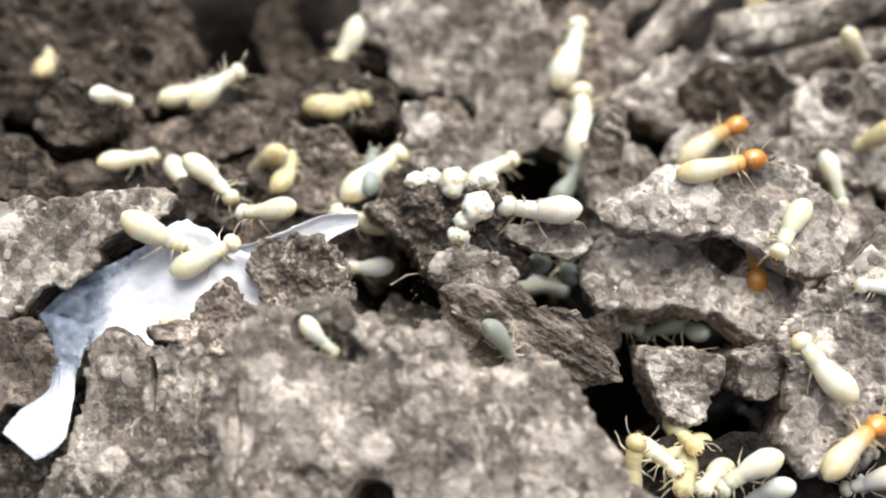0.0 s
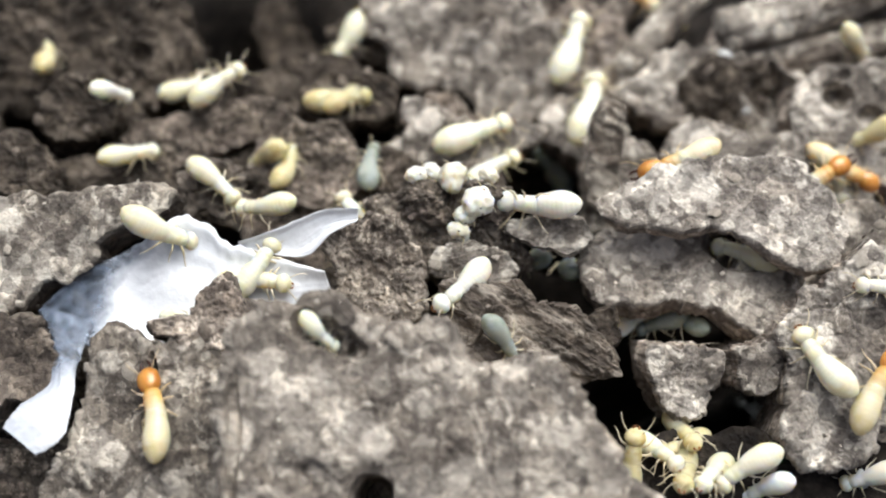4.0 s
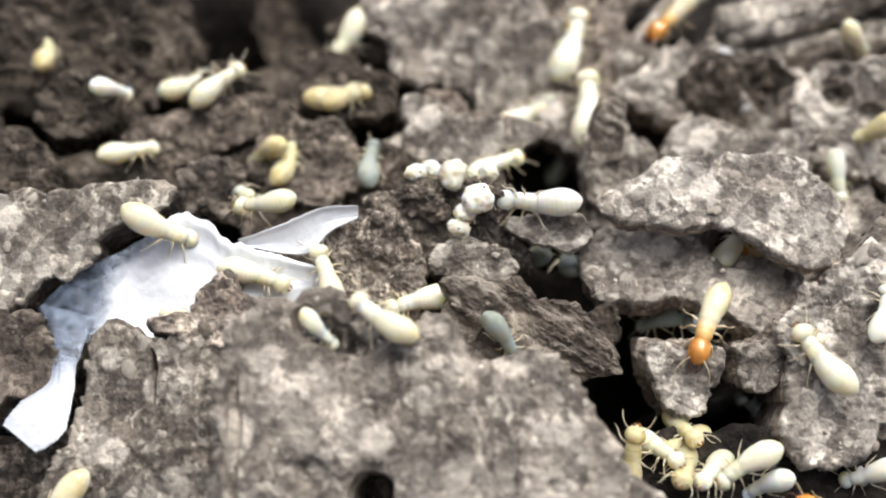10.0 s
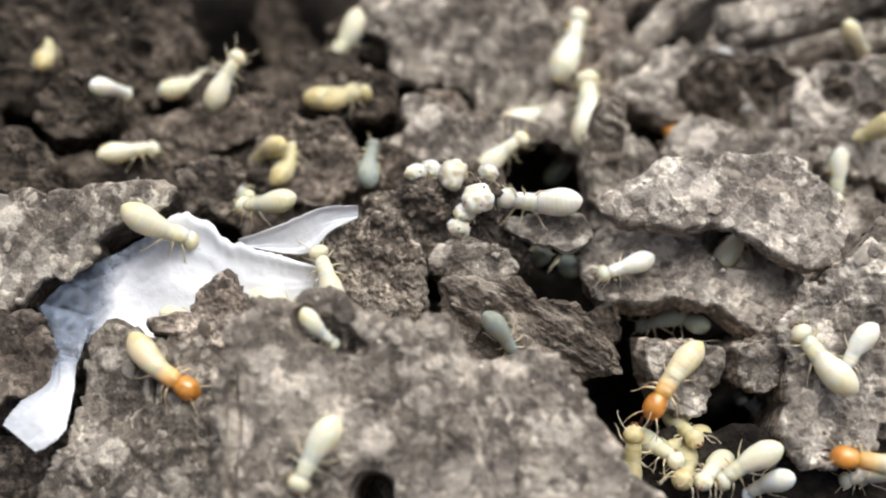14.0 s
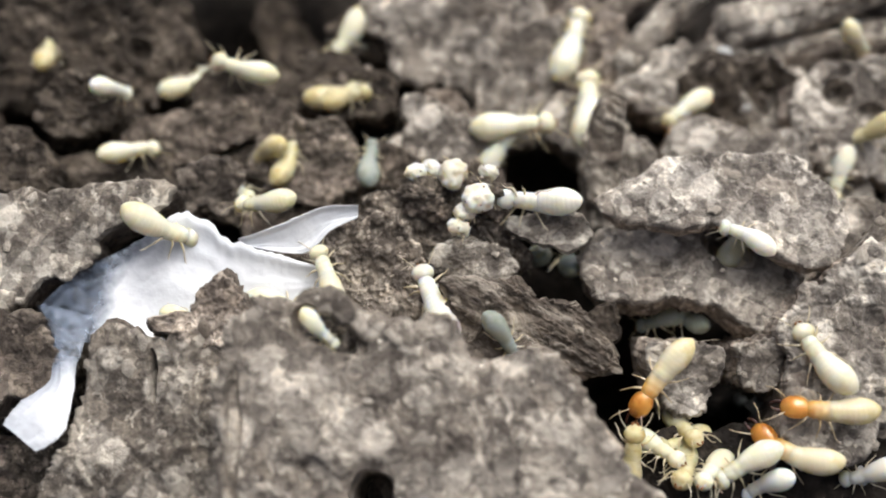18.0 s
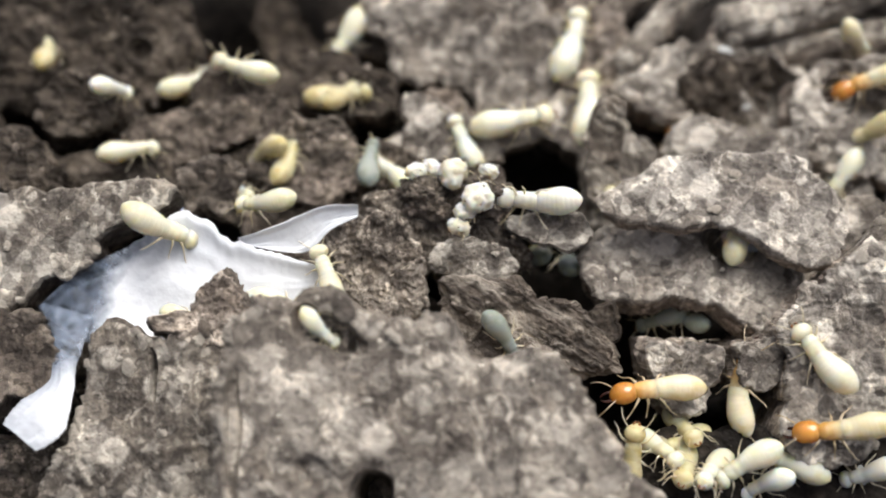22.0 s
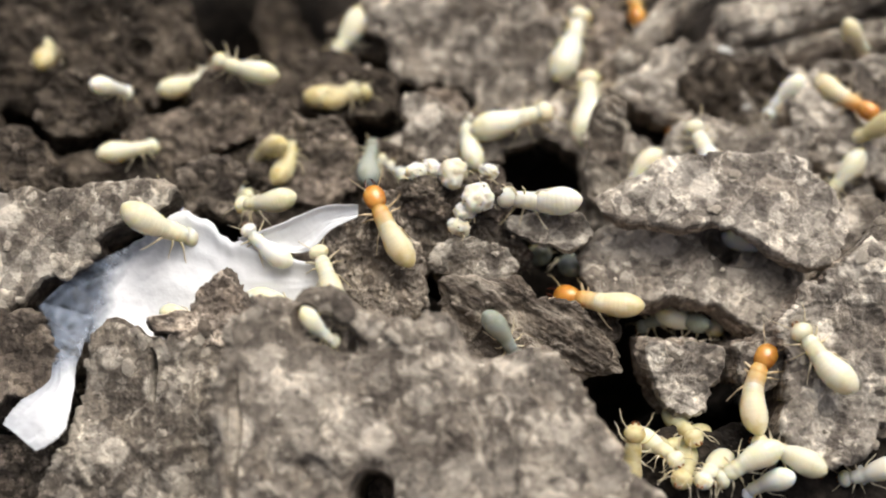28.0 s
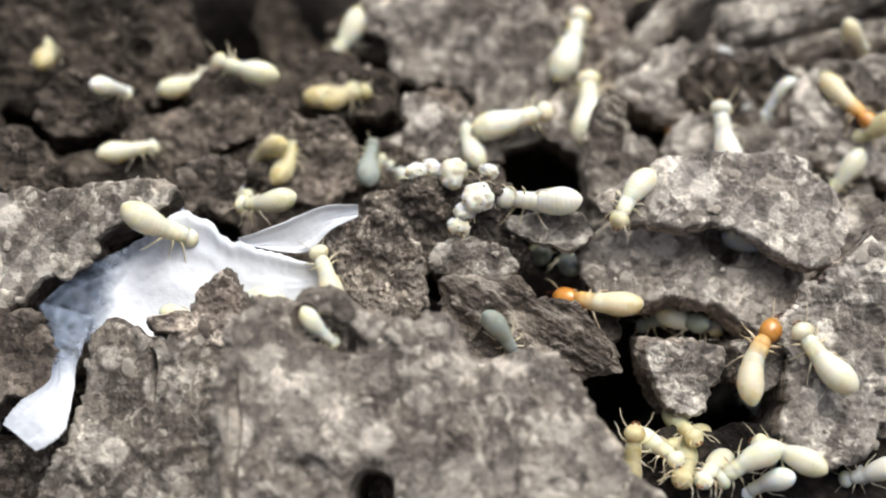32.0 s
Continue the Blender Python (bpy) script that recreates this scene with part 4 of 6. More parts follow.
def termite(kind, x, y, z, rx, ry, rz, size=1.0, bend=0, label=""):
    """Set an insect in the pile: place in mm, turn in degrees, size against the usual 5 mm, bend of the body in degrees."""
    bend = bend or (0, 9, -11, 4, -6)[len(ALIKE) % 5]
    ALIKE.append(kind)
    key = (kind, bend)
    m = pose(x * MM, y * MM, z * MM, rx, ry, rz) @ Matrix.Diagonal((size, size, size, 1))
    if key not in MODELS:
        ob = insect(kind, bend)
        ob.matrix_basis = m
        MODELS[key] = ob
    else:
        src = MODELS[key]
        keep = src.matrix_basis.copy()
        src.matrix_basis = Matrix()
        ob = copy_thing(src, m)
        src.matrix_basis = keep
    w = WORDS[kind]
    tagged(ob, label or w[0], w[1], w[2])
    return ob


rootlet([(-3.29, 7.72, -2.03), (-2.68, 7.36, -2.44)], 0.06)
rootlet([(9.33, 5.97, -10.68), (9.82, 5.68, -10.99), (8.74, -1.76, 0.97)], 0.07)
rootlet([(-5.46, 6.02, -4.02), (-3.52, 6.3, -2.7), (-1.66, 7.23, -2.52), (0.21, 8.24, -2.47), (2.16, 8.93, -2.34)], 0.05)
rootlet([(-1.67, 2.54, 2.34), (-0.12, 7.58, -2.46), (1.71, 7.78, -2.27)], 0.04)
rootlet([(20.69, 13.49, -5.2), (21.84, 13.31, -5.23), (22.82, 12.63, -4.54)], 0.04)
rootlet([(11.8, 14.44, -2.87), (12.88, 15.42, -2.84), (14.32, 13.89, -2.76)], 0.04)
rootlet([(-24.45, 19.08, -3.02), (-22.81, 19.27, -2.76), (-21.62, 18.76, -3.27)], 0.04)
rootlet([(3.07, 9.67, -2.2), (4.38, 9.13, -2.27), (5.74, 9.57, -2.06)], 0.04)
rootlet([(-3.1, -3.14, 2.19), (-2.12, -2.49, 2.38), (-1.29, -2.39, 2.28)], 0.04)
rootlet([(12.93, -6.94, 1.76), (14.53, -7, 1.54), (16.65, -5.48, -1.38)], 0.03)
tuft(20.03, 17.98, -3.07, 0.9, MOULD, "mould_tuft", "small white fuzzy mould tuft on the soil")
tuft(21.56, 14.45, -4.75, 0.8, MOULD, "mould_tuft", "small white fuzzy mould tuft on the soil")
tuft(19.34, -8.5, -4.83, 1.3, SILK, "wing_fragment", "wet greyish translucent insect remains in a gap")
tuft(20.23, -4.99, -11.59, 0.9, SILK, "wing_fragment", "wet greyish translucent insect remains in a gap")
tuft(23.93, -13.94, -1.76, 0.9, MOULD, "mould_tuft", "small white fuzzy mould tuft on the soil")

def husk(x, y, z, rx, ry, rz, long, wide, tall, specks=0):
    """A shrivelled pale insect body or head stuck on the soil (mm)."""
    SEED[0] += 1
    off = Vector((SEED[0] * 2.3, 0, 1))
    bm = bmesh.new()
    bmesh.ops.create_icosphere(bm, subdivisions=4, radius=1.0)
    for v in bm.verts:
        v.co *= 1 + 0.3 * noise.noise(v.co * 1.3 + off) + 0.16 * noise.noise(v.co * 3.0 + off) + 0.14 * (0.3 - abs(noise.noise(v.co * 4.0 + off)))
    pts = [(v.co.x * long * MM, v.co.y * wide * MM, v.co.z * tall * MM) for v in bm.verts]
    faces = [tuple(v.index for v in f.verts) for f in bm.faces]
    bm.free()
    ob = mesh_object("termite_husk", pts, faces, HUSK)
    ob.matrix_basis = pose(x * MM, y * MM, z * MM, rx, ry, rz)
    rnd = random.Random(SEED[0])
    for k in range(specks):
        g = new("speck", CLOTS[k % 6])
        g.parent = ob
        g.matrix_basis = Matrix.LocRotScale(pts[rnd.randrange(len(pts))], None, (0.07 * MM, 0.07 * MM, 0.05 * MM))
    for side in (1, -1):
        a, b = Vector((0.5 * long, 0.5 * wide * side, -0.2 * tall)), Vector((0.7 * long, 1.4 * wide * side, 0.1))
        tube("leg", spaced([tuple(a), tuple((a + b) / 2 + Vector((0.1, 0, 0.2))), tuple(b)], 3), [0.05, 0.048, 0.045, 0.04, 0.036, 0.03, 0.022], LIMB, ob, 6)
    tagged(ob, "shrivelled pale termite body stuck on the dark soil", "termite husk")


def soil_lump(x, y, z, r, flat):
    """A rounded dark lump of soil (mm)."""
    SEED[0] += 1
    verts, faces = ball(5, SEED[0])
    pts = []
    for v in verts:
        p = Vector(v)
        p *= 1 + 0.22 * noise.fractal(p * 3.0, 1.0, 2.1, 4) + 0.1 * (0.3 - abs(noise.noise(p * 5.0)))
        pts.append((p.x * r * MM, p.y * r * 0.8 * MM, p.z * r * flat * MM))
    ob = mesh_object("soil_lump", pts, faces, MATS["LOAM"], smooth=False)
    ob.location = (x * MM, y * MM, z * MM)
    tagged(ob, "rounded dark lump of damp soil on the mound", "soil lump")


soil_lump(-1.1, 2.24, 2.7, 1.35, 0.7)
soil_lump(2.99, 1.8, 3.2, 1.25, 0.9)
soil_lump(-0.31, 1.09, 2.6, 0.7, 0.8)
husk(-1.57, 3.43, 3.5, 20, 10, 25, 0.75, 0.5, 0.42, 2)
husk(-0.62, 3.7, 3.4, 0, 30, -30, 0.6, 0.5, 0.3)
husk(0.61, 3.16, 3.6, 10, 0, 60, 0.95, 0.8, 0.75, 3)
husk(2.03, 0.94, 4.3, 40, 0, 40, 0.95, 0.82, 0.78, 8)
husk(1.27, 0.37, 3.7, 10, 20, 15, 0.62, 0.55, 0.5, 4)
husk(0.94, -0.4, 3.3, 0, 10, -20, 0.68, 0.6, 0.5, 5)
husk(2.71, 2.96, 4.2, 30, 0, -25, 0.6, 0.42, 0.4, 3)


WALKERS, RESTING = [], []
RESTING.append(termite("worker", -16.3, -0.95, 3.1, 0, 30, -4, 0.98, bend=-14))
RESTING.append(termite("worker", -11.02, 1.66, 1.88, 0, 24, 166, 0.85, bend=12))
RESTING.append(termite("worker", -18.23, 16.62, -4.89, 40, 13, 42, 0.85))
RESTING.append(termite("nymph", -22.28, 12.44, -0.48, 21, 52, 29, 0.72, bend=12))
RESTING.append(termite("tan", -28.08, 17.64, -3.31, 10, 24, 99, 0.85, bend=-6))
RESTING.append(termite("worker", -7.3, 20.05, -5.2, -9, 12, -128, 1.00, bend=16))
RESTING.append(termite("tan", -6.7, 14, -3.13, 26, 2, 14, 0.94, bend=-10))
RESTING.append(termite("tan", -6.77, 13.74, -2.95, 8, 23, 61, 0.85))
RESTING.append(termite("tan", -11.5, 8.75, -2.32, -29, 54, 176, 0.85, bend=-14))
RESTING.append(termite("tan", -10.06, 7.99, -2.5, -8, 14, 83, 0.85, bend=-15))
RESTING.append(termite("worker", -20.61, 8.63, -2.46, 2, 24, 30, 0.85))
RESTING.append(termite("dim", -4.8, 7.65, -1.91, 1, 12, 81, 0.85, bend=12))
RESTING.append(termite("worker", 9.33, 19.76, -3.88, 11, -14, 72, 1.17, bend=-6))
RESTING.append(termite("tan", 28.3, 9.77, -1.9, -18, 39, 176, 0.85, bend=16))
RESTING.append(termite("nymph", 4.95, 0.6, 3.9, 118, 2, 172, 0.99, bend=-10, label="milky white young termite lying on its side"))
RESTING.append(termite("worker", 20.93, -8.18, 2.37, -13, -9, 121, 0.95, bend=14))
RESTING.append(termite("worker", 12.55, -13.24, -0.9, -10, -30, -50, 0.8, bend=8))
RESTING.append(termite("worker", 14.78, -14.58, -0.7, 10, -35, -130, 0.8, bend=-8))
RESTING.append(termite("tan", 13.23, -12.4, -1.6, 0, -20, 200, 0.8, bend=14))
RESTING.append(termite("tan", 10.9, -12.6, -0.9, -10, -48, 84, 0.9, bend=-6))
RESTING.append(termite("tan", 13.4, -14.4, -0.9, -5, -40, -110, 0.9, bend=16))
RESTING.append(termite("worker", 16.6, -13.9, -0.6, -10, 20, -150, 0.85, bend=-10))
RESTING.append(termite("nymph", 18.25, -14.61, -1.7, -4, 47, -167, 0.72))
RESTING.append(termite("tan", 14.0, -11.9, -1.3, 0, -42, -70, 0.85, bend=-14))
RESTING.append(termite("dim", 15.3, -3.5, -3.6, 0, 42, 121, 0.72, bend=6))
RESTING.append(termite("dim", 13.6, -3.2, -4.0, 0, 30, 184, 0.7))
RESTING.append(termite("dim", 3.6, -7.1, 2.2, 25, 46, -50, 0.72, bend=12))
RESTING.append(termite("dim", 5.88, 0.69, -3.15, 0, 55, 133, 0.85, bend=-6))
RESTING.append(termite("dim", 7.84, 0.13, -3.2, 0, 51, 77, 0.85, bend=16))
RESTING.append(termite("worker", -6.54, -9.13, 6.75, 0, 40, -30, 0.58, bend=-10))
RESTING.append(termite("worker", -15.3, -5.6, 1.5, 21, 54, 28, 0.66))
RESTING.append(termite("worker", 29.04, 18.73, -3.04, 31, 51, 13, 0.85, bend=-14))
RESTING.append(termite("nymph", 24.01, -14, -1.55, -15, 35, -177, 0.72, bend=6))
WALKERS.append(termite("worker", -15.02, 14.02, -0.34, 42, -3, 38, 0.89, bend=8))
WALKERS.append(termite("worker", 9.78, 13.35, -3.67, -11, -12, 89, 1.25, bend=-8))
WALKERS.append(termite("worker", -3.99, 7.63, -2.04, 1, 0, 46, 1.10))
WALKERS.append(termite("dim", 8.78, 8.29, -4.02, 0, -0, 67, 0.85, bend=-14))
WALKERS.append(termite("worker", 3.63, 8.14, -2.44, 6, -2, 32, 0.85, bend=10))
WALKERS.append(termite("worker", 26.18, 7.49, -3.66, -0, 24, -72, 0.85))
WALKERS.append(termite("nymph", 7.39, 4.83, -12.59, 23, 16, -3, 0.87, bend=14))
WALKERS.append(termite("worker", -13.33, -1.48, 2.88, 15, -9, 29, 0.86, bend=-6))
WALKERS.append(termite("worker", -14.11, 4.64, 0.96, 11, 20, -41, 0.85, bend=8))
WALKERS.append(termite("worker", 20.21, -0.53, 2.97, -0, 5, -118, 0.85, bend=-8))
WALKERS.append(termite("nymph", 11.29, -3, -4.01, -0, -0, -5, 0.72))
WALKERS.append(termite("nymph", 24.79, -4.28, 3.84, -16, 3, 169, 0.72, bend=-14))
WALKERS.append(termite("soldier", 18.13, 9.68, -1.16, 9, -17, 27, 0.98, bend=10))
WALKERS.append(termite("soldier", 22.93, -12.58, 0.95, 3, -0, 38, 0.98))
WALKERS.append(termite("nymph", -5.43, 0.71, -3.01, 0, -0, 173, 0.72, bend=14))
WALKERS.append(termite("soldier", 17.32, 3.94, 3.75, 8, -11, 10, 0.98, bend=-6))
WALKERS.append(termite("soldier", 19.14, -0.26, -0.08, 6, 5, -90, 0.98, bend=8))
WALKERS.append(termite("soldier", 34.16, 13.57, -0.02, 0, -0, -173, 0.98, bend=-8))
WALKERS.append(termite("soldier", 24.41, 25.65, -3.35, 2, -14, 47, 0.98))
WALKERS.append(termite("soldier", -9.45, -19.62, 3.72, 5, -12, 107, 0.98, bend=-14))
WALKERS.append(termite("worker", -0.19, -20.7, 3.55, -20, -9, 118, 0.85, bend=10))
WALKERS.append(termite("worker", -16.89, 6.83, -3.02, -0, -0, -54, 0.85))
WALKERS.append(termite("worker", -5.85, 3.76, -2.02, 0, -0, 155, 0.85, bend=14))
WALKERS.append(termite("worker", 3.54, -20.88, 3.8, -15, -26, 103, 0.85, bend=-6))
WALKERS.append(termite("nymph", 0.34, -5.43, -2.01, 0, -0, 121, 1.0, bend=12))
WALKERS.append(termite("worker", -21.21, 20.54, -6.02, -0, -0, -15, 0.85, bend=-8))
WALKERS.append(termite("worker", 27.23, 29.5, -3.02, 0, -0, -140, 0.85))
WALKERS.append(termite("worker", 23.61, 29.02, -3.02, 0, -0, -157, 0.88, bend=-14))
WALKERS.append(termite("nymph", 31.36, 29.08, -3.02, 0, -0, -157, 1.05, bend=10))
WALKERS.append(termite("nymph", 28.47, 29.12, -3.01, 0, -0, -148, 0.72))
WALKERS.append(termite("soldier", 21.38, -10.51, -7.02, 0, -0, 144, 0.98, bend=26))
WALKERS.append(termite("worker", 20.18, -13.18, -4.02, 0, -0, 170, 0.85, bend=-6))

WALKERS.append(termite("nymph", -6.2, -5.2, -1.4, 0, 0, 150, 0.98, bend=6))


def creep(ob, rows):
    """Key a creeping insect: seconds, place in mm, turn in degrees. Its legs step by threes."""
    legs = [c for c in ob.children if c.name.startswith("leg")]
    for k, leg in enumerate(legs):
        step = 9 if k in (0, 3, 4) else -9
        walk(leg, [(row[0], pose(0, 0, 0, 0, 0, step * (-1) ** i)) for i, row in enumerate(rows)])
    walk(ob, [(t, pose(x * MM, y * MM, z * MM, a, b, c)) for t, x, y, z, a, b, c in rows])


def stir(ob, rnd):
    """A resting insect turns its head a little now and then."""
    for head in ob.children:
        if head.name.startswith("head"):
            base = head.matrix_basis.copy()
            t, rows = 0.0, []
            while t < 31:
                rows.append((t, base @ pose(0, 0, 0, 0, rnd.uniform(-5, 6), rnd.uniform(-12, 12))))
                t += rnd.uniform(0.8, 2.6)
            rows.append((32.0, base))
            walk(head, rows)


def motions():
    rnd = random.Random(3)
    for ob in RESTING:
        stir(ob, rnd)
    # the loose clod lies on the film until it is pushed off
    rest = LOOSE.matrix_basis.copy()
    before = Matrix.Translation((-4.3 * MM, -1.4 * MM, 0.6 * MM)) @ rest
    walk(LOOSE, [(0, before), (3.15, before), (3.35, rest), (32, rest)])
    creep(WALKERS[0], [(0, -15.02, 14.02, -0.34, 42, -3, 38), (10, -15.06, 13.89, -0.83, 43, -3, 39), (11, -14.71, 14.25, -0.54, 36, -23, 57), (14, -14.69, 14.25, -0.55, 36, -23, 57), (14.67, -14.72, 14.4, -0.35, 21, -37, 83), (15.33, -14.77, 14.47, -0.18, -1, -41, 119), (16, -14.77, 14.47, -0.09, -24, -33, 152), (16.5, -13.97, 14.56, -0.39, -37, -14, 168), (32, -13.97, 14.53, -0.44, -37, -14, 168)])
    creep(WALKERS[1], [(0, 9.78, 13.35, -3.67, -11, -12, 89), (1, 10.33, 13.98, -3.52, -13, -2, 76), (2, 11.15, 10.06, 1.55, -3, -19, 47), (3, 10.82, 13.7, -3.45, -8, 2, 67), (6, 10.03, 13.78, -3.6, -5, -8, 82), (10, 10.26, 13.71, -3.59, -11, -5, 89), (32, 10.24, 13.57, -3.61, -9, -1, 87)])
    creep(WALKERS[2], [(0, -3.99, 7.63, -2.04, 1, 0, 46), (1, -3.44, 7.3, -2.33, 8, -1, 40), (2, -3.29, 8.14, -1.92, 14, -12, 43), (2.33, -1.82, 9.02, -2.26, 16, -8, 31), (2.67, -0.29, 9.45, -2.09, 15, -4, 19), (3, 1.01, 10.11, -1.99, 24, 6, 13), (3.5, 2.02, 10.19, -2.06, 9, 6, 19), (4.5, 3.15, 11.03, -1.76, 24, -6, 24), (5.5, 4.34, 15.09, -6.43, 24, -3, 39), (7, 5.61, 15.24, -6.36, 22, -15, 27), (9, 6.73, 15.48, -6.2, 35, -12, 22), (10, 6.63, 15.16, -6.43, 27, -18, 21), (13, 7.29, 15.39, -7.03, 25, -2, 20), (14, 7.14, 15.24, -6.87, 27, -3, 19), (17, 5.45, 10.33, -1.65, 23, -5, 1), (24, 5.41, 10.66, -1.38, 20, -12, 7), (32, 5.37, 10.69, -1.45, 17, -6, 14)])
    creep(WALKERS[3], [(0, 8.78, 8.29, -4.02, 0, -0, 67), (1, 8.49, 8.11, -4.02, 0, -0, 35), (2, 8.9, 12.31, -9.87, 39, -8, -10), (2.25, 8.77, 12.56, -9.71, 28, -29, 20), (2.5, 8.41, 12.81, -9.64, 7, -39, 62), (2.75, 8.04, 12.9, -9.62, -21, -34, 106), (3, 7.66, 12.83, -9.78, -34, -18, 140), (6, 8.02, 13.8, -8.33, -15, -15, 116), (7, 8.57, 13.44, -8.46, -10, -25, 89), (9, 8.94, 13.28, -8.52, -14, -27, 87), (10, 9.05, 13.14, -8.68, -3, -30, 70), (13, 9.52, 12.89, -8.67, -0, -30, 53), (14.5, 9.49, 12.94, -8.64, 5, -33, 52), (15.17, 8.81, 13.6, -8.34, -11, -18, 92), (15.83, 8.21, 14.21, -8.14, -9, -4, 124), (16.5, 7.71, 14.85, -8.12, -5, 1, 160), (32, 7.61, 15.14, -8.22, -1, -2, 173)])
    creep(WALKERS[4], [(0, 3.63, 8.14, -2.44, 6, -2, 32), (8, 3.72, 7.77, -2.32, 14, -14, 25), (9, 3.65, 7.88, -2.4, 6, 2, 34), (11, 4.1, 7.74, -2.36, 15, -5, 12), (13, 4.33, 8.48, -2.57, 18, -9, 19), (14, 4.38, 9.14, -2.43, 17, -20, 31), (17, 4.5, 9.56, -2.25, 27, -28, 28), (20, 3.37, 9.82, -2.24, -8, -12, 76), (21, 2.96, 9.93, -2.28, 0, -11, 86), (22, 1.12, 9.81, -2.22, -1, -20, 112), (24, 1.51, 9.86, -2.27, 1, -13, 95), (32, 1.62, 9.88, -2.26, 0, -6, 101)])
    creep(WALKERS[5], [(0, 26.18, 7.49, -3.66, -0, 24, -72), (8, 26.54, 7.42, -3.72, 15, 19, -82), (13, 26.39, 7.31, -3.82, 3, 22, -95), (17, 26.49, 7.33, -3.72, 6, 21, -108), (22, 26.44, 7.2, -3.75, -8, 20, -128), (32, 26.55, 7.29, -3.89, -8, 29, -135)])
    creep(WALKERS[6], [(0, 7.39, 4.83, -12.59, 23, 16, -3), (0.25, 7.77, 5.12, -12.64, 26, -4, 30), (0.5, 8.12, 5.29, -12.63, 4, -25, 66), (0.75, 8.22, 5.11, -12.75, -16, -15, 105), (1, 8.42, 4.78, -12.82, -30, 1, 140), (1.5, 7.68, 5.25, -12.66, -17, 2, 150), (2, 7.84, 10.45, -19.99, -38, 5, 159), (3, 5.45, 4.65, -11.71, -20, -29, 165), (3.25, 2.63, -2.08, -0.02, -19, -3, -173), (3.5, 0.73, -4.75, 4.05, -6, -3, -138), (5.5, 1.02, -4.37, -3.02, 0, -0, -139), (32, 1.01, -4.6, -3.02, 0, -0, -139)])
    creep(WALKERS[7], [(0, -13.33, -1.48, 2.88, 15, -9, 29), (1, -14.19, -2.06, 2.54, 16, -2, 29), (2, -14.86, -2.69, 2.41, 15, -1, 26), (2.5, -14.08, -2.3, 2.41, 15, -1, 25), (3, -13.2, -2.04, 2.58, 16, -7, 18), (3.5, -11.81, -2.19, 2.67, 7, -10, 38), (4, -10.59, -2.3, 2.63, 7, -10, 58), (4.5, -9.31, -2.47, 2.6, -0, -11, 77), (5, -8.06, -2.77, 2.63, -3, -9, 94), (5.5, -6.8, -3.03, 2.64, -6, -11, 110), (32, -6.81, -3.12, 2.58, -6, -11, 110)])
    creep(WALKERS[8], [(0, -14.11, 4.64, 0.96, 11, 20, -41), (3.5, -13.96, 4.36, 0.71, 16, 14, -43), (6, -13.35, 4.65, -0.52, -0, -0, -37), (32, -13.47, 4.85, -1.22, -0, -0, -37)])
    creep(WALKERS[9], [(0, 20.21, -0.53, 2.97, 0, 5, -118), (2, 19.7, -0.97, 2.89, -5, 7, -120), (2.88, 18.59, -1.22, 2.7, -12, 19, -157), (3.75, 18.34, 0.1, -0.31, -13, 11, 165), (4.62, 17.35, -0.34, -0.52, -4, 5, 129), (5.5, 16.08, -1.44, 0.63, 3, -8, 98), (6, 15.91, -0.93, 0.68, 14, -2, 103), (7, 15.98, -0.4, 0.79, 12, -8, 94), (8, 18.25, 1.02, -0.43, -22, -16, 75), (10, 18.55, 0.97, -0.31, -7, -17, 55), (20, 18.69, 0.97, -0.14, -12, -18, 65), (21, 17.53, 1.37, -0.57, -11, -17, 87), (21.4, 17.99, 1.45, 0.7, -4, -8, 95), (21.8, 18.26, 0.98, 0.8, 0, -5, 80), (22.4, 17.18, 0.8, 0.9, 0, -4, 85), (22.9, 18.07, 2.06, 0.7, 0, -4, 60), (23.6, 18.04, 1.86, 0.7, 0, -4, 20), (24, 17.89, 0.96, 0.9, 4, -3, -5), (24.4, 19.68, 1.33, 0.9, 0, -4, 15), (24.7, 20.55, 1.33, 0.9, 0, -4, 70), (24.85, 20.99, 0.98, 1.0, 0, -4, 130), (25, 20.74, 0.6, 1.1, 0, -2, 172), (25.5, 18.82, 0.26, 1.0, 0, 0, 178), (26.2, 19.2, 2.4, 0.3, 0, 0, 160), (27.5, 20.5, 2.9, 0.2, 0, 0, 150), (32, 20.5, 2.9, 0.2, 0, 0, 150)])
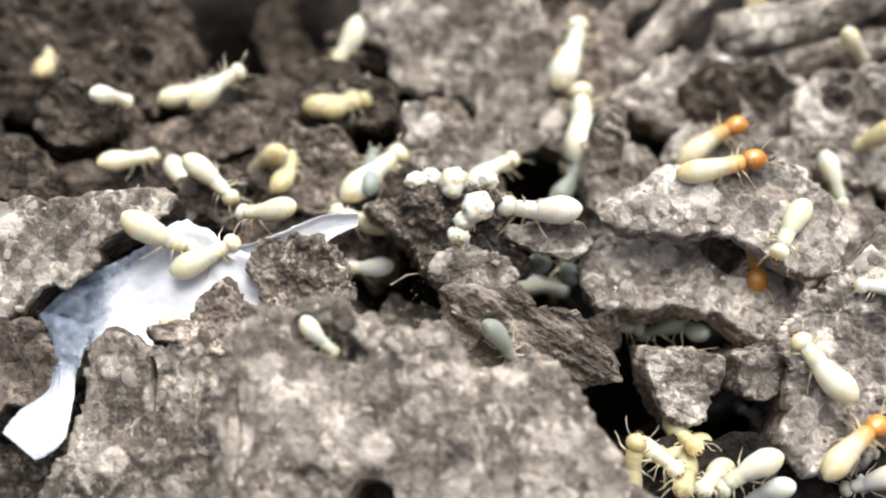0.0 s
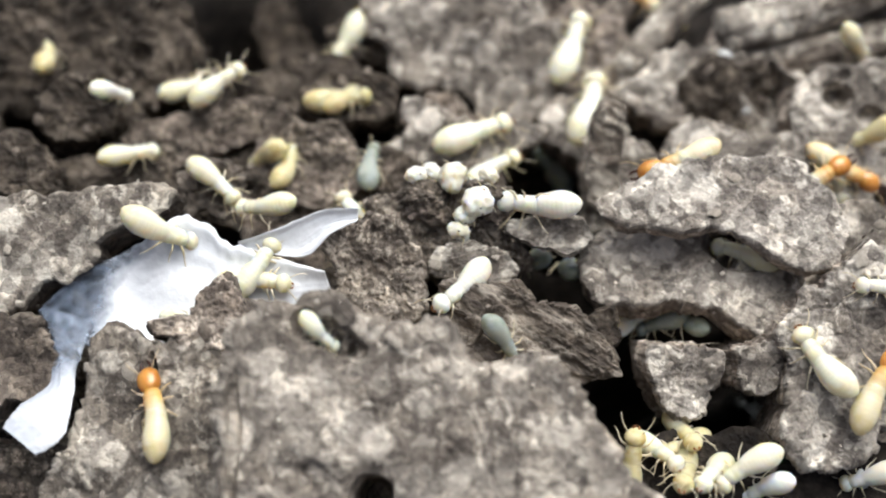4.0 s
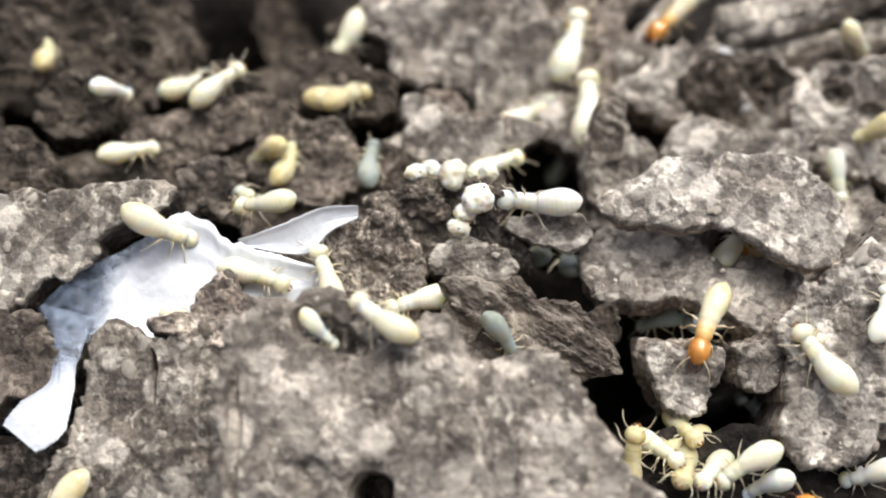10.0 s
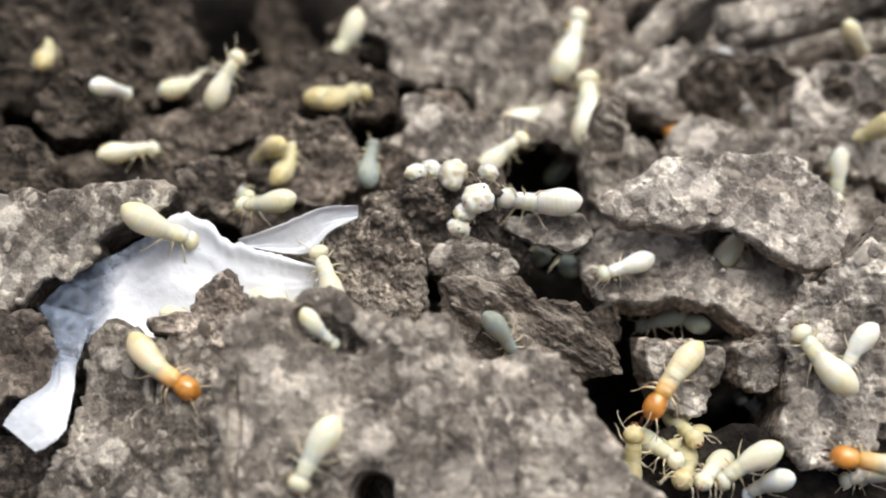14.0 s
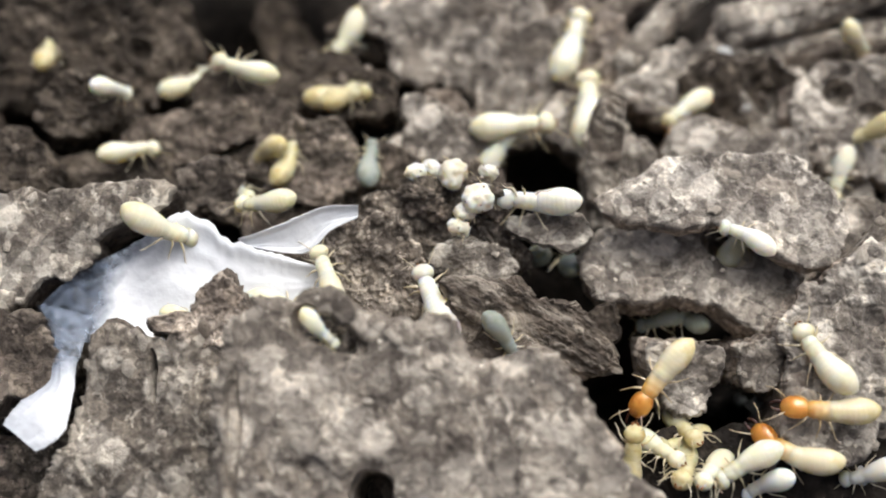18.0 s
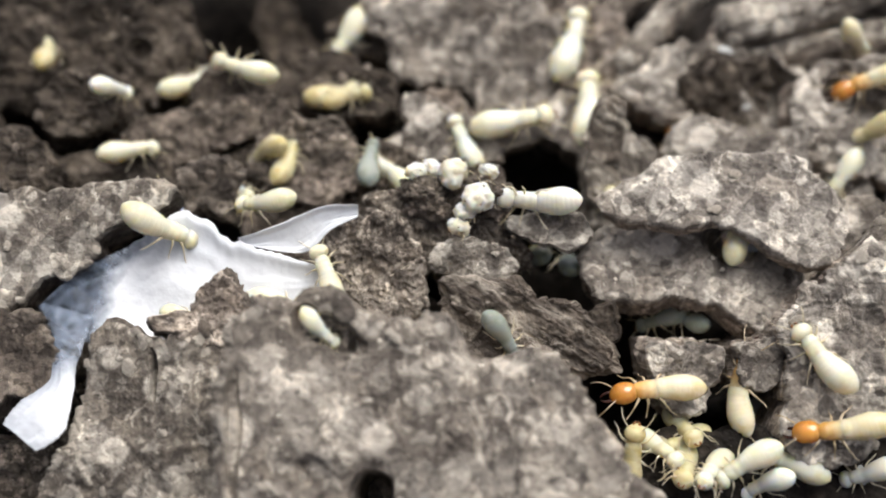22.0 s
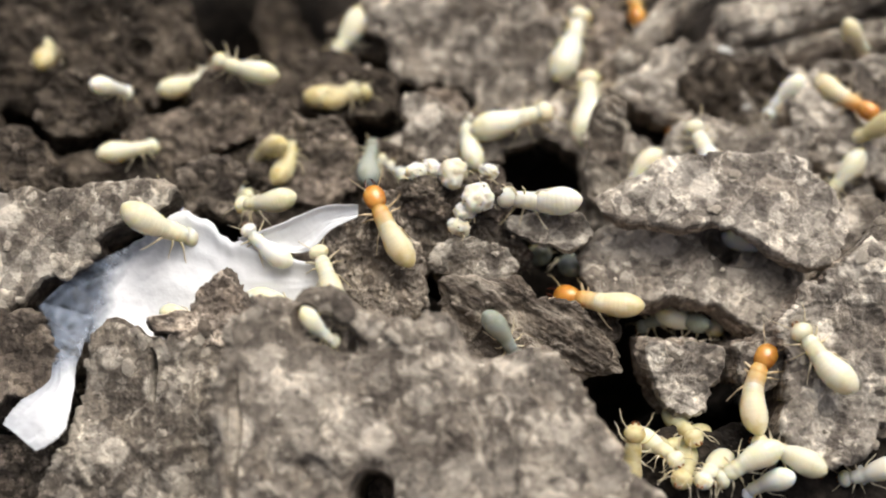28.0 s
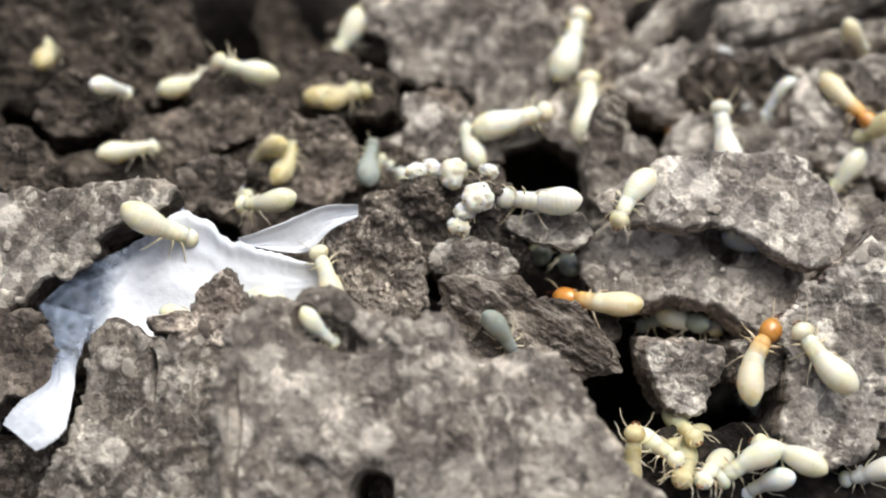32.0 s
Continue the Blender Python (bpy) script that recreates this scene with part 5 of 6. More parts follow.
    creep(WALKERS[10], [(0, 11.29, -3, -4.01, -0, -0, -5), (3.5, 11.27, -3.36, -4.01, -0, -0, -5), (4, 12.25, -2.69, -4.01, 0, -0, 31), (4.5, 13.13, -2.12, -4.01, 0, -0, 62), (5.5, 15.96, 1.85, -9.43, -14, -26, 138), (6, 13.29, -2.44, 0.86, -13, -7, 127), (6.25, 12.46, -1.97, 0.81, -13, 4, 152), (6.5, 11.52, -1.54, 0.93, -16, -1, -172), (6.75, 10.38, -2.77, 0.53, -9, 9, -146), (7, 9.3, -3.76, 0.08, -5, 20, -122), (7.15, 9.97, -4.16, -0.29, 5, 18, -82), (7.3, 10.68, -4.41, -0.58, 16, 6, -46), (8, 14.7, -3.8, -1.51, 0, -0, 5), (8.5, 15.73, -4.4, -1.51, -0, -0, -2), (9, 16.73, -4.91, -1.51, -0, -0, -9), (10, 17.59, -4.26, -2.01, -0, -0, -6), (12.5, 17.91, -3.99, -3.01, -0, -0, -7), (12.8, 17.96, -2.62, -3.01, 0, -0, 33), (13.1, 17.07, -2.99, 0.37, 1, -11, 66), (13.5, 15.93, -2.93, 0.52, 4, -8, 101), (13.75, 13.19, -2.51, 0.81, -8, 6, 144), (14, 10.46, -1.95, 0.78, -14, 0, -162), (14.25, 9.53, -2.56, 0.74, -12, -1, -166), (14.5, 8.85, -2.92, 0.37, -18, 14, 179), (15.5, 8.88, -0.85, -3.01, 0, -0, 160), (16, 10.03, 0.03, -4.01, 0, -0, 158), (16.5, 11.23, 0.93, -5.01, 0, -0, 156), (32, 11.22, 0.87, -5.01, 0, -0, 156)])
    creep(WALKERS[11], [(0, 24.79, -4.28, 3.84, -16, 3, 169), (7, 24.69, -4.68, 3.79, -9, -0, 170), (8, 24.05, -4.54, 3.86, -3, 4, 150), (8.5, 23.04, -6.03, 3.68, -14, 3, -169), (9, 22.35, -7.34, 3.2, -13, 9, -136), (9.25, 23.4, -7.17, 3.25, -7, 13, -98), (9.5, 24.57, -6.75, 3.31, 7, 15, -55), (9.75, 24.97, -6.21, 3.41, 14, -0, 16), (10, 24.8, -5.9, 3.5, 14, -8, 75), (10.33, 23.65, -5.51, 3.83, -0, -8, 112), (10.67, 22.62, -5.17, 3.84, -4, -0, 152), (11, 21.57, -4.95, 4.15, -13, 0, -165), (11.25, 21.64, -5.32, 4.05, -6, 7, -144), (11.5, 21.6, -5.58, 4.06, -12, 5, -123), (11.75, 22.5, -5.24, 3.99, -8, 8, -105), (12, 23.47, -4.79, 3.86, -3, 11, -84), (12.17, 23.28, -4.87, 3.89, -4, 3, -131), (12.33, 23.26, -4.71, 3.89, 0, -0, -178), (12.5, 23.61, -4.51, 3.92, -3, 0, 120), (12.75, 23.43, -5.28, 3.83, -4, -6, 113), (13, 23.32, -5.99, 3.63, -2, -13, 108), (13.3, 22.52, -6.62, 3.38, -11, -10, 145), (13.6, 21.87, -7.3, 3.15, -20, 0, 180), (13.8, 22.22, -8, 2.91, -14, 2, -149), (14, 22.89, -8.49, 2.57, -2, 18, -121), (14.5, 22.2, -7.5, 3.19, -15, 2, -145), (15, 21.79, -6.42, 3.66, -13, -1, -171), (15.5, 21.42, -5.24, 4.13, -10, -11, 163), (16, 21.12, -4.68, 4.1, 0, 10, 169), (16.5, 21.15, -2.89, 2.63, -21, 8, -173), (17, 20.25, -2.35, 1.89, -26, 4, 155), (17.33, 19.32, -1.78, 2.33, -27, -3, 157), (17.67, 18.7, -1.11, 2.51, -35, 11, 148), (18, 17.73, -0.55, 2.71, -22, 5, 151), (18.33, 18.31, 0.42, 0.99, 0, -0, 92), (18.67, 18.49, 0.21, 0.99, 0, -0, 44), (19, 18.48, -0.29, 0.99, -0, -0, -18), (20, 19.58, 0.42, -1.01, -0, -0, -11), (32, 19.58, 0.42, -1.01, -0, -0, -11)])
    creep(WALKERS[12], [(0, 18.13, 9.68, -1.16, 9, -17, 27), (1, 17.06, 8.48, -1.61, 6, -0, 12), (1.15, 16.84, 8.14, -1.71, 1, 12, -43), (1.3, 16.77, 7.73, -1.88, -5, 5, -99), (1.45, 16.53, 7.81, -1.89, -5, 7, -132), (1.6, 16.2, 7.92, -1.86, -10, -1, -167), (2, 14.91, 7.87, -2, -11, 1, -180), (3, 15.74, 8.15, -1.72, -5, 4, -164), (3.5, 15.71, 8.08, -1.77, -8, 7, -168), (4.17, 13.5, 3.37, 3.5, -9, 4, -160), (4.83, 12.74, 2.53, 3.2, -6, 6, -155), (5.5, 11.9, 1.66, 2.88, -4, 3, -149), (6, 10.83, 1.71, 2.87, -4, -3, -164), (6.5, 10.69, 5.95, -1.83, -24, 9, -143), (6.75, 11.87, 6.5, -2.22, -17, 21, -152), (7, 12.69, 7.37, -3.46, -15, -4, -143), (7.25, 10.87, 1.63, 2.87, -4, 3, -110), (7.5, 10.29, 0.54, 2.76, 12, 18, -71), (7.75, 10.53, -1.95, 0.76, 3, 16, -72), (8, 10.6, -5.54, 0.58, -0, -0, -77), (8.25, 10.32, -5.81, -1.97, -0, -0, -77), (8.5, 9.99, -6.17, -4.52, -0, -0, -78), (8.85, 9.31, -6.16, -4.77, 0, -0, -101), (9.2, 8.63, -6.14, -5.02, 0, -0, -124), (9.6, 7.38, -7.48, -4.02, 0, -0, -125), (10, 6.18, -8.79, -3.02, 0, -0, -127), (24.5, 6.18, -8.87, -3.02, 0, -0, -127), (24.8, 7.2, -7.43, -4.02, 0, -0, -136), (25.1, 8.26, -5.94, -5.02, 0, -0, -145), (25.4, 9.37, -4.4, -6.02, 0, -0, -155), (25.95, 9.1, -4.03, -4.52, 0, -0, -170), (26.5, 8.84, -3.7, -3.02, 0, -0, 174), (27.5, 8.92, -3.84, -0.17, -5, 8, 161), (32, 8.85, -3.97, -0.2, 0, 9, 164)])
    creep(WALKERS[13], [(0, 22.93, -12.58, 0.95, 3, -0, 38), (0.5, 23.78, -11.56, 1.19, 8, -6, 17), (1, 24.4, -10.75, 1.43, 14, 5, -1), (1.5, 23.71, -10.84, 1.4, 11, -3, 5), (2, 22.92, -10.79, 1.38, 10, -3, 14), (3, 22.24, -10.98, 1.35, 7, -5, 16), (3.5, 21.98, -10.86, 1.39, 12, -3, 21), (3.73, 23.17, -10.19, 1.54, 11, -15, 36), (3.97, 24.16, -9.73, 1.91, 7, -16, 53), (4.2, 25.15, -9.2, 2.13, 9, -13, 69), (4.5, 25.39, -7.69, 2.67, -2, -9, 117), (4.8, 25.51, -6.01, 3.22, -10, -7, 174), (5.5, 24.02, -6.42, 3.58, -19, -7, -152), (6, 23.11, -6.93, 3.28, -16, 1, -152), (6.25, 21.42, -6.71, 3.41, -5, 11, -151), (6.5, 20.12, -6.14, 2.62, 17, 22, -149), (6.75, 17.93, -7.68, 1.35, -5, 8, -114), (7, 19.41, -4.62, -11.49, 21, -22, -88), (8, 17.75, -9.07, -0.6, 43, 17, -30), (8.2, 19.29, -11.06, 0.33, 34, -10, -60), (8.4, 20.28, -12.19, 0.67, 14, 14, -66), (8.6, 19.93, -13.41, -0.07, -4, 21, -126), (8.7, 20.07, -13.44, -0.22, -12, 18, -166), (8.8, 20.08, -13.49, -0.34, -17, 4, 154), (9, 20.86, -14.17, -1.69, -10, -6, 135), (9.5, 20.9, -17.56, -0.02, 0, -0, 146), (10.9, 21.59, -16.7, 0.58, 0, -0, 153), (12.3, 22.29, -15.84, 1.18, 0, -0, 160), (13.7, 22.99, -14.96, 1.78, 0, 0, 167), (15.1, 23.67, -14.11, 2.38, 0, -0, 173), (16.5, 24.36, -13.26, 2.98, 0, -0, -180), (17, 27.66, -10.59, -3.19, -6, 3, 175), (17.25, 24.53, -11.7, 0.99, -16, -11, -179), (17.5, 23.38, -11.52, 1.22, -7, -0, 176), (17.75, 22.34, -11.4, 1.22, -12, 5, 173), (18, 21.09, -11.34, 1.22, -9, -1, 174), (19, 21.32, -12.35, 0.77, -10, 13, -166), (20, 21.2, -12.25, 0.8, -12, 7, -168), (21, 20.55, -11.98, 0.84, -16, 2, 172), (22, 21.86, -12.48, 0.88, -6, 12, 179), (22.2, 21.79, -12.2, 0.91, -12, 1, 144), (22.4, 21.66, -11.89, 1.01, -6, -11, 110), (22.7, 22.92, -8.21, 2.65, -8, -18, 105), (22.85, 22.66, -6.38, 3.56, -13, -6, 148), (23, 22.41, -4.36, 4.13, -6, -5, -165), (23.25, 20.59, -4.48, 1.26, 9, 22, -162), (23.5, 16.97, -6.17, 1.38, 0, -0, -142), (23.75, 16.33, -7.4, 0.82, 5, 15, -119), (24, 15.13, -8.97, 0.8, -8, 12, -92), (24.5, 19.1, -4.4, -11.85, 35, -10, -111), (24.75, 14.38, -9.47, 0.49, -9, 9, -144), (25, 13.04, -9.52, 0.56, -14, 1, -177), (25.25, 12.35, -9.01, 0.69, -13, 4, 175), (25.5, 12.43, -7.31, -1.77, -23, 30, 155), (25.7, 13.13, -0.15, -15.46, -42, -8, 171), (25.9, 9.06, -8.16, 1.6, -1, -12, 170), (26.1, 8.16, -7.67, 1.72, -12, -3, 162), (26.3, 7.06, -7.35, 1.87, -10, -4, 159), (26.5, 5.79, -6.98, 2.18, -11, -15, 162), (26.7, 4.05, -6.71, 2.72, -5, -6, 154), (26.9, 2.27, -6.07, 2.95, -11, -5, 151), (27.1, 0.67, -5.17, 3.2, -40, -1, 147), (27.3, -1.41, -3.97, 1.49, -10, 1, 143), (27.5, -3.48, -3.46, 2.03, -7, -12, 146), (27.6, -3.76, -3.28, 2.1, -7, -13, 126), (27.8, -4.03, -2.75, 2.33, -11, -15, 101), (28, -3.47, -0.4, 3.66, -4, -16, 115), (28.2, -6.04, 5.89, -3.76, -19, -17, 175), (28.3, -5.58, 0.31, 4.28, -25, 7, -174), (28.4, -6.22, -0.51, 3.64, -12, 12, -159), (28.5, -5.74, -1.42, 3.16, -7, 17, -134), (28.7, -4.45, -2.49, 2.45, -15, 11, -121), (28.9, -3.61, -4.77, 1.48, 0, -0, -119), (29.03, -4.44, -5.4, -1.52, 0, -0, -121), (29.15, -4.97, -6.57, -1.02, 0, -0, -124), (29.4, -7.54, -6.87, -0.02, 0, -0, 169), (29.6, -9.99, -5.95, 1.98, 0, -0, 166), (29.7, -10.22, -8.54, 7.93, -2, 12, 174), (29.9, -14.34, -8.3, 3.87, -5, 9, -137), (30.1, -14.51, -11.15, 2.95, 6, 9, -88), (30.3, -14.59, -14.06, 2.28, 2, 1, -89), (30.6, -15.2, -16.57, 1.13, 5, 13, -93), (31.2, -15.63, -21.46, 1.98, 0, -0, -92), (32, -15.63, -21.46, 1.98, 0, -0, -92)])
    creep(WALKERS[14], [(0, -5.43, 0.71, -3.01, 0, -0, 173), (27, -5.33, -0.5, -2.01, 0, -0, 173), (27.5, -7.27, -1.64, 3.16, -11, 1, 169), (27.8, -9.58, -1.17, 3.46, -21, -7, 175), (28, -10.71, -1.51, 3.22, -13, -14, 137), (28.2, -11.91, -2.15, 2.77, -16, 3, -174), (28.3, -13.38, -2.33, 2.52, -15, 7, -173), (28.4, -15.95, -2.53, 2.67, -13, -3, -171), (28.5, -18.86, -4, 2.5, -14, 8, -148), (28.7, -20.55, -5.77, 2.01, -9, 15, -107), (28.9, -21.22, -8.41, 1.61, -1, 1, -92), (29.1, -22.37, -10.55, 1.43, -13, -3, -124), (29.3, -23.57, -12.33, 1.99, -0, 5, -142), (29.6, -28.2, -11.46, -3.84, -5, -3, -144), (32, -28.2, -11.46, -3.84, -5, -3, -144)])
    creep(WALKERS[15], [(0, 17.32, 3.94, 3.75, 8, -11, 10), (0.25, 17.28, 3.59, 3.68, 11, -5, -33), (0.5, 17.22, 3.36, 3.57, 11, 5, -66), (0.75, 17.16, 2.97, 3.46, 8, 8, -100), (1, 17.08, 2.64, 3.37, 0, 13, -135), (1.3, 17.53, 2.71, 3.5, 7, 7, -106), (1.6, 17.98, 2.91, 3.6, 5, 5, -78), (2, 19.11, 3.56, 3.74, -8, 12, -86), (2.5, 20.02, 3.42, 3.65, -8, 3, -65), (3, 21.13, 3.66, 3.48, 12, 1, -36), (3.25, 24.17, 7.63, -2.76, 5, 0, -36), (3.5, 25.29, 8.2, -3.33, 24, 16, -27), (5, 29.21, 5.43, -0.02, -0, -0, -26), (5.65, 29.96, 6.05, -0.02, -0, -0, -72), (6.3, 30.7, 6.7, -0.02, 0, -0, -106), (6.95, 31.44, 7.35, -0.02, 0, -0, -134), (7.6, 32.24, 8.03, -0.02, 0, -0, -169), (8, 27.9, 9.76, -2.1, -16, 1, 171), (8.2, 25.48, 9.06, -2.55, -15, 5, -175), (8.4, 20.68, 3.77, 3.59, -7, -1, -157), (8.5, 20.33, 2.57, 3.32, -5, 4, -115), (8.6, 19.91, 1.33, 3.31, 0, 8, -70), (8.8, 17.02, 0.42, 3.2, 2, 6, -123), (9, 17.31, 0, 2.99, 4, 14, -91), (9.25, 17.53, -0.48, 2.77, 10, 29, -81), (9.5, 18.57, 0.07, -0.28, 10, 6, -84), (9.75, 16.77, -3.03, 0.31, -3, 10, -98), (10, 15.16, -6.3, 1.18, 0, -0, -112), (10.25, 14.21, -7.95, 1.18, 0, -0, -106), (10.5, 13.37, -9.16, 0.68, -2, 12, -98), (11, 13.85, -9.55, 0.46, 4, 14, -95), (12, 13.84, -9.69, 0.44, 8, 6, -71), (12.5, 13.37, -9.57, 0.51, -4, 15, -93), (13, 13.1, -9.59, 0.54, -1, 11, -116), (14, 12.83, -9.5, 0.62, -0, 7, -126), (17, 12.4, -9.38, 0.49, 2, 22, -127), (19, 12.11, -9, 0.66, -16, 17, -132), (20, 12.68, -9.08, 0.79, -7, 3, -143), (21, 11.98, -9.85, 0.38, 0, -0, -176), (23, 11.73, -9.89, 0.38, 0, -0, -172), (24, 12.07, -10.75, 0.38, 0, -0, 161), (24.5, 11.76, -9.54, 0.38, 0, -0, 166), (25, 11.34, -8.49, 0.78, 0, -0, 171), (25.5, 10.96, -7.32, -2.62, 0, -0, -157), (26, 10.49, -6.18, -6.02, 0, -0, -129), (26.33, 9.01, -7.5, -5.02, 0, -0, -127), (26.67, 7.58, -8.79, -4.02, 0, -0, -126), (27, 6.21, -10.04, -3.02, 0, -0, -124), (32, 6.21, -10.04, -3.02, 0, -0, -124)])
    creep(WALKERS[16], [(0, 19.14, -0.26, -0.08, 6, 5, -90), (1, 19, -1.33, 2.47, 35, 39, -94), (1.5, 18.77, -1.23, 2.71, -3, 34, -132), (2, 18.73, -0.94, 2.9, -16, 17, -163), (2.3, 18.73, -0.89, 2.81, -31, 13, 161), (2.6, 18.46, -0.96, 2.79, -31, -8, 137), (3, 17.61, -0.07, 3.08, 3, -21, 68), (3.25, 18.51, 0.1, 3.18, 6, -6, 50), (3.5, 19.47, 0.55, 3.2, 10, -1, 34), (3.7, 20.61, 1.24, 3.29, 4, 4, 36), (3.9, 21.91, 2.18, 3.31, 4, -3, 34), (4.1, 25.89, 8.06, -3.61, 21, -21, 29), (4.3, 26.86, 8.39, -2.87, 13, -11, 32), (4.5, 28.01, 9.07, -2.41, 12, -10, 33), (5.5, 30.75, 8.98, -1.02, 0, -0, 32), (5.86, 29.56, 7.7, -1.12, 0, -0, 49), (6.21, 28.43, 6.49, -1.32, 0, -0, 66), (6.57, 27.28, 5.24, -1.42, 0, -0, 83), (6.93, 26.19, 4.08, -1.62, 0, -0, 103), (7.29, 25.09, 2.87, -1.72, 0, -0, 127), (7.64, 24.01, 1.75, -1.92, 0, -0, 154), (8, 22.9, 0.57, -2.02, 0, -0, -180), (8.9, 21.75, 0.25, -1.52, 0, -0, 172), (9.8, 20.64, 0.04, -1.02, 0, -0, 167), (10.5, 17.05, 0.44, -0.9, -9, -9, 146), (10.75, 16.06, 0.22, 0.72, 9, -25, 96), (11, 15.36, -0.08, 2.22, 21, -18, 43), (11.25, 15.07, -0.16, 2.26, -5, -26, 97), (11.5, 14.82, -0.14, 2.13, -24, -9, 146), (11.75, 14.41, 0.11, 2.93, -11, -21, 122), (12, 14.34, 0.53, 3.02, -6, -4, 89), (12.25, 14.08, 1.48, 2.97, -6, -5, 94), (12.5, 13.62, 2.44, 3.14, 1, -16, 102), (13, 14.86, 7.7, -2.37, -29, -4, 134), (13.6, 15.48, 10.92, -4.52, 0, -0, 119), (14.2, 17.5, 12.06, -7.02, 0, -0, 126), (32, 17.49, 11.98, -7.02, 0, -0, 126)])
    creep(WALKERS[17], [(0, 34.16, 13.57, -0.02, 0, -0, -173), (21, 32.55, 13.27, -0.02, 0, -0, -173), (22, 28.37, 12.99, -0.56, -10, 16, -167), (24, 28.47, 13.2, -0.44, -9, 14, -163), (25, 28.03, 12.94, -0.69, -14, 9, 166), (25.43, 27.71, 13.28, -0.97, -16, 28, -168), (25.87, 27.2, 13.62, -1.26, -7, 37, -131), (26.3, 26.29, 13.63, -1.35, -9, 33, -96), (27.15, 27.22, 13.18, -1.86, 25, 13, -68), (28, 27.41, 11.96, -1.44, 15, -10, -46), (29, 27.34, 11.95, -1.5, 14, -8, -46), (30, 27.59, 11.73, -1.48, 18, 3, -81), (32, 27.29, 11.38, -1.43, 0, -1, -54)])
    creep(WALKERS[18], [(0, 24.41, 25.65, -3.35, 2, -14, 47), (0.33, 23.13, 24.1, -3.4, -1, -13, 46), (0.67, 21.74, 22.87, -3.76, 11, -4, 48), (1, 20.22, 19.42, -1.73, -12, -15, 42), (1.23, 20.21, 21.72, -3.77, -1, -21, 87), (1.47, 19.72, 21.61, -3.44, -12, -11, 131), (1.7, 19.22, 21.89, -3.2, -21, -1, -179), (2.35, 18.39, 20.68, -3.6, -7, -2, -164), (3, 17.39, 19.31, -3.45, -14, -3, -150), (3.33, 16.39, 20, -2.86, -17, -8, -169), (3.67, 15.69, 20.53, -2.35, -7, 0, 154), (4, 15.29, 23.71, -4.49, -11, -13, 139), (5, 13.7, 29.31, -5.02, 0, -0, 113), (5.58, 15.39, 29.8, -5.02, 0, -0, 128), (6.17, 17.06, 30.3, -5.02, 0, -0, 147), (6.75, 18.73, 30.79, -5.02, 0, -0, 168), (7.33, 20.42, 31.3, -5.02, 0, -0, -171), (7.92, 22.09, 31.77, -5.02, 0, -0, -152), (8.5, 23.77, 32.07, -5.02, 0, -0, -136), (10, 16.19, 20.35, -2.5, -16, 7, -135), (10.5, 15.49, 24.2, -5.02, 0, -0, -171), (10.75, 14.8, 25.19, -5.02, 0, -0, 165), (11, 14.1, 26.19, -5.02, 0, -0, 141), (16.33, 14.09, 27.11, -5.02, 0, -0, -167), (21.67, 14.09, 27.97, -5.02, 0, -0, -125), (24.34, 14.09, 28.45, -5.02, 0, -0, -109), (27, 14.09, 28.93, -5.02, 0, -0, -94), (28, 13.87, 23.37, -4.19, -6, 9, -78), (28.5, 13.85, 24.83, -5.02, 0, -0, -125), (28.75, 13.71, 25.29, -5.02, 0, -0, -153), (29, 13.58, 25.75, -5.02, 0, -0, 171), (29.25, 13.43, 26.19, -5.02, 0, -0, 135), (29.5, 13.28, 26.63, -5.02, 0, -0, 107), (32, 13.28, 26.63, -5.02, 0, -0, 107)])
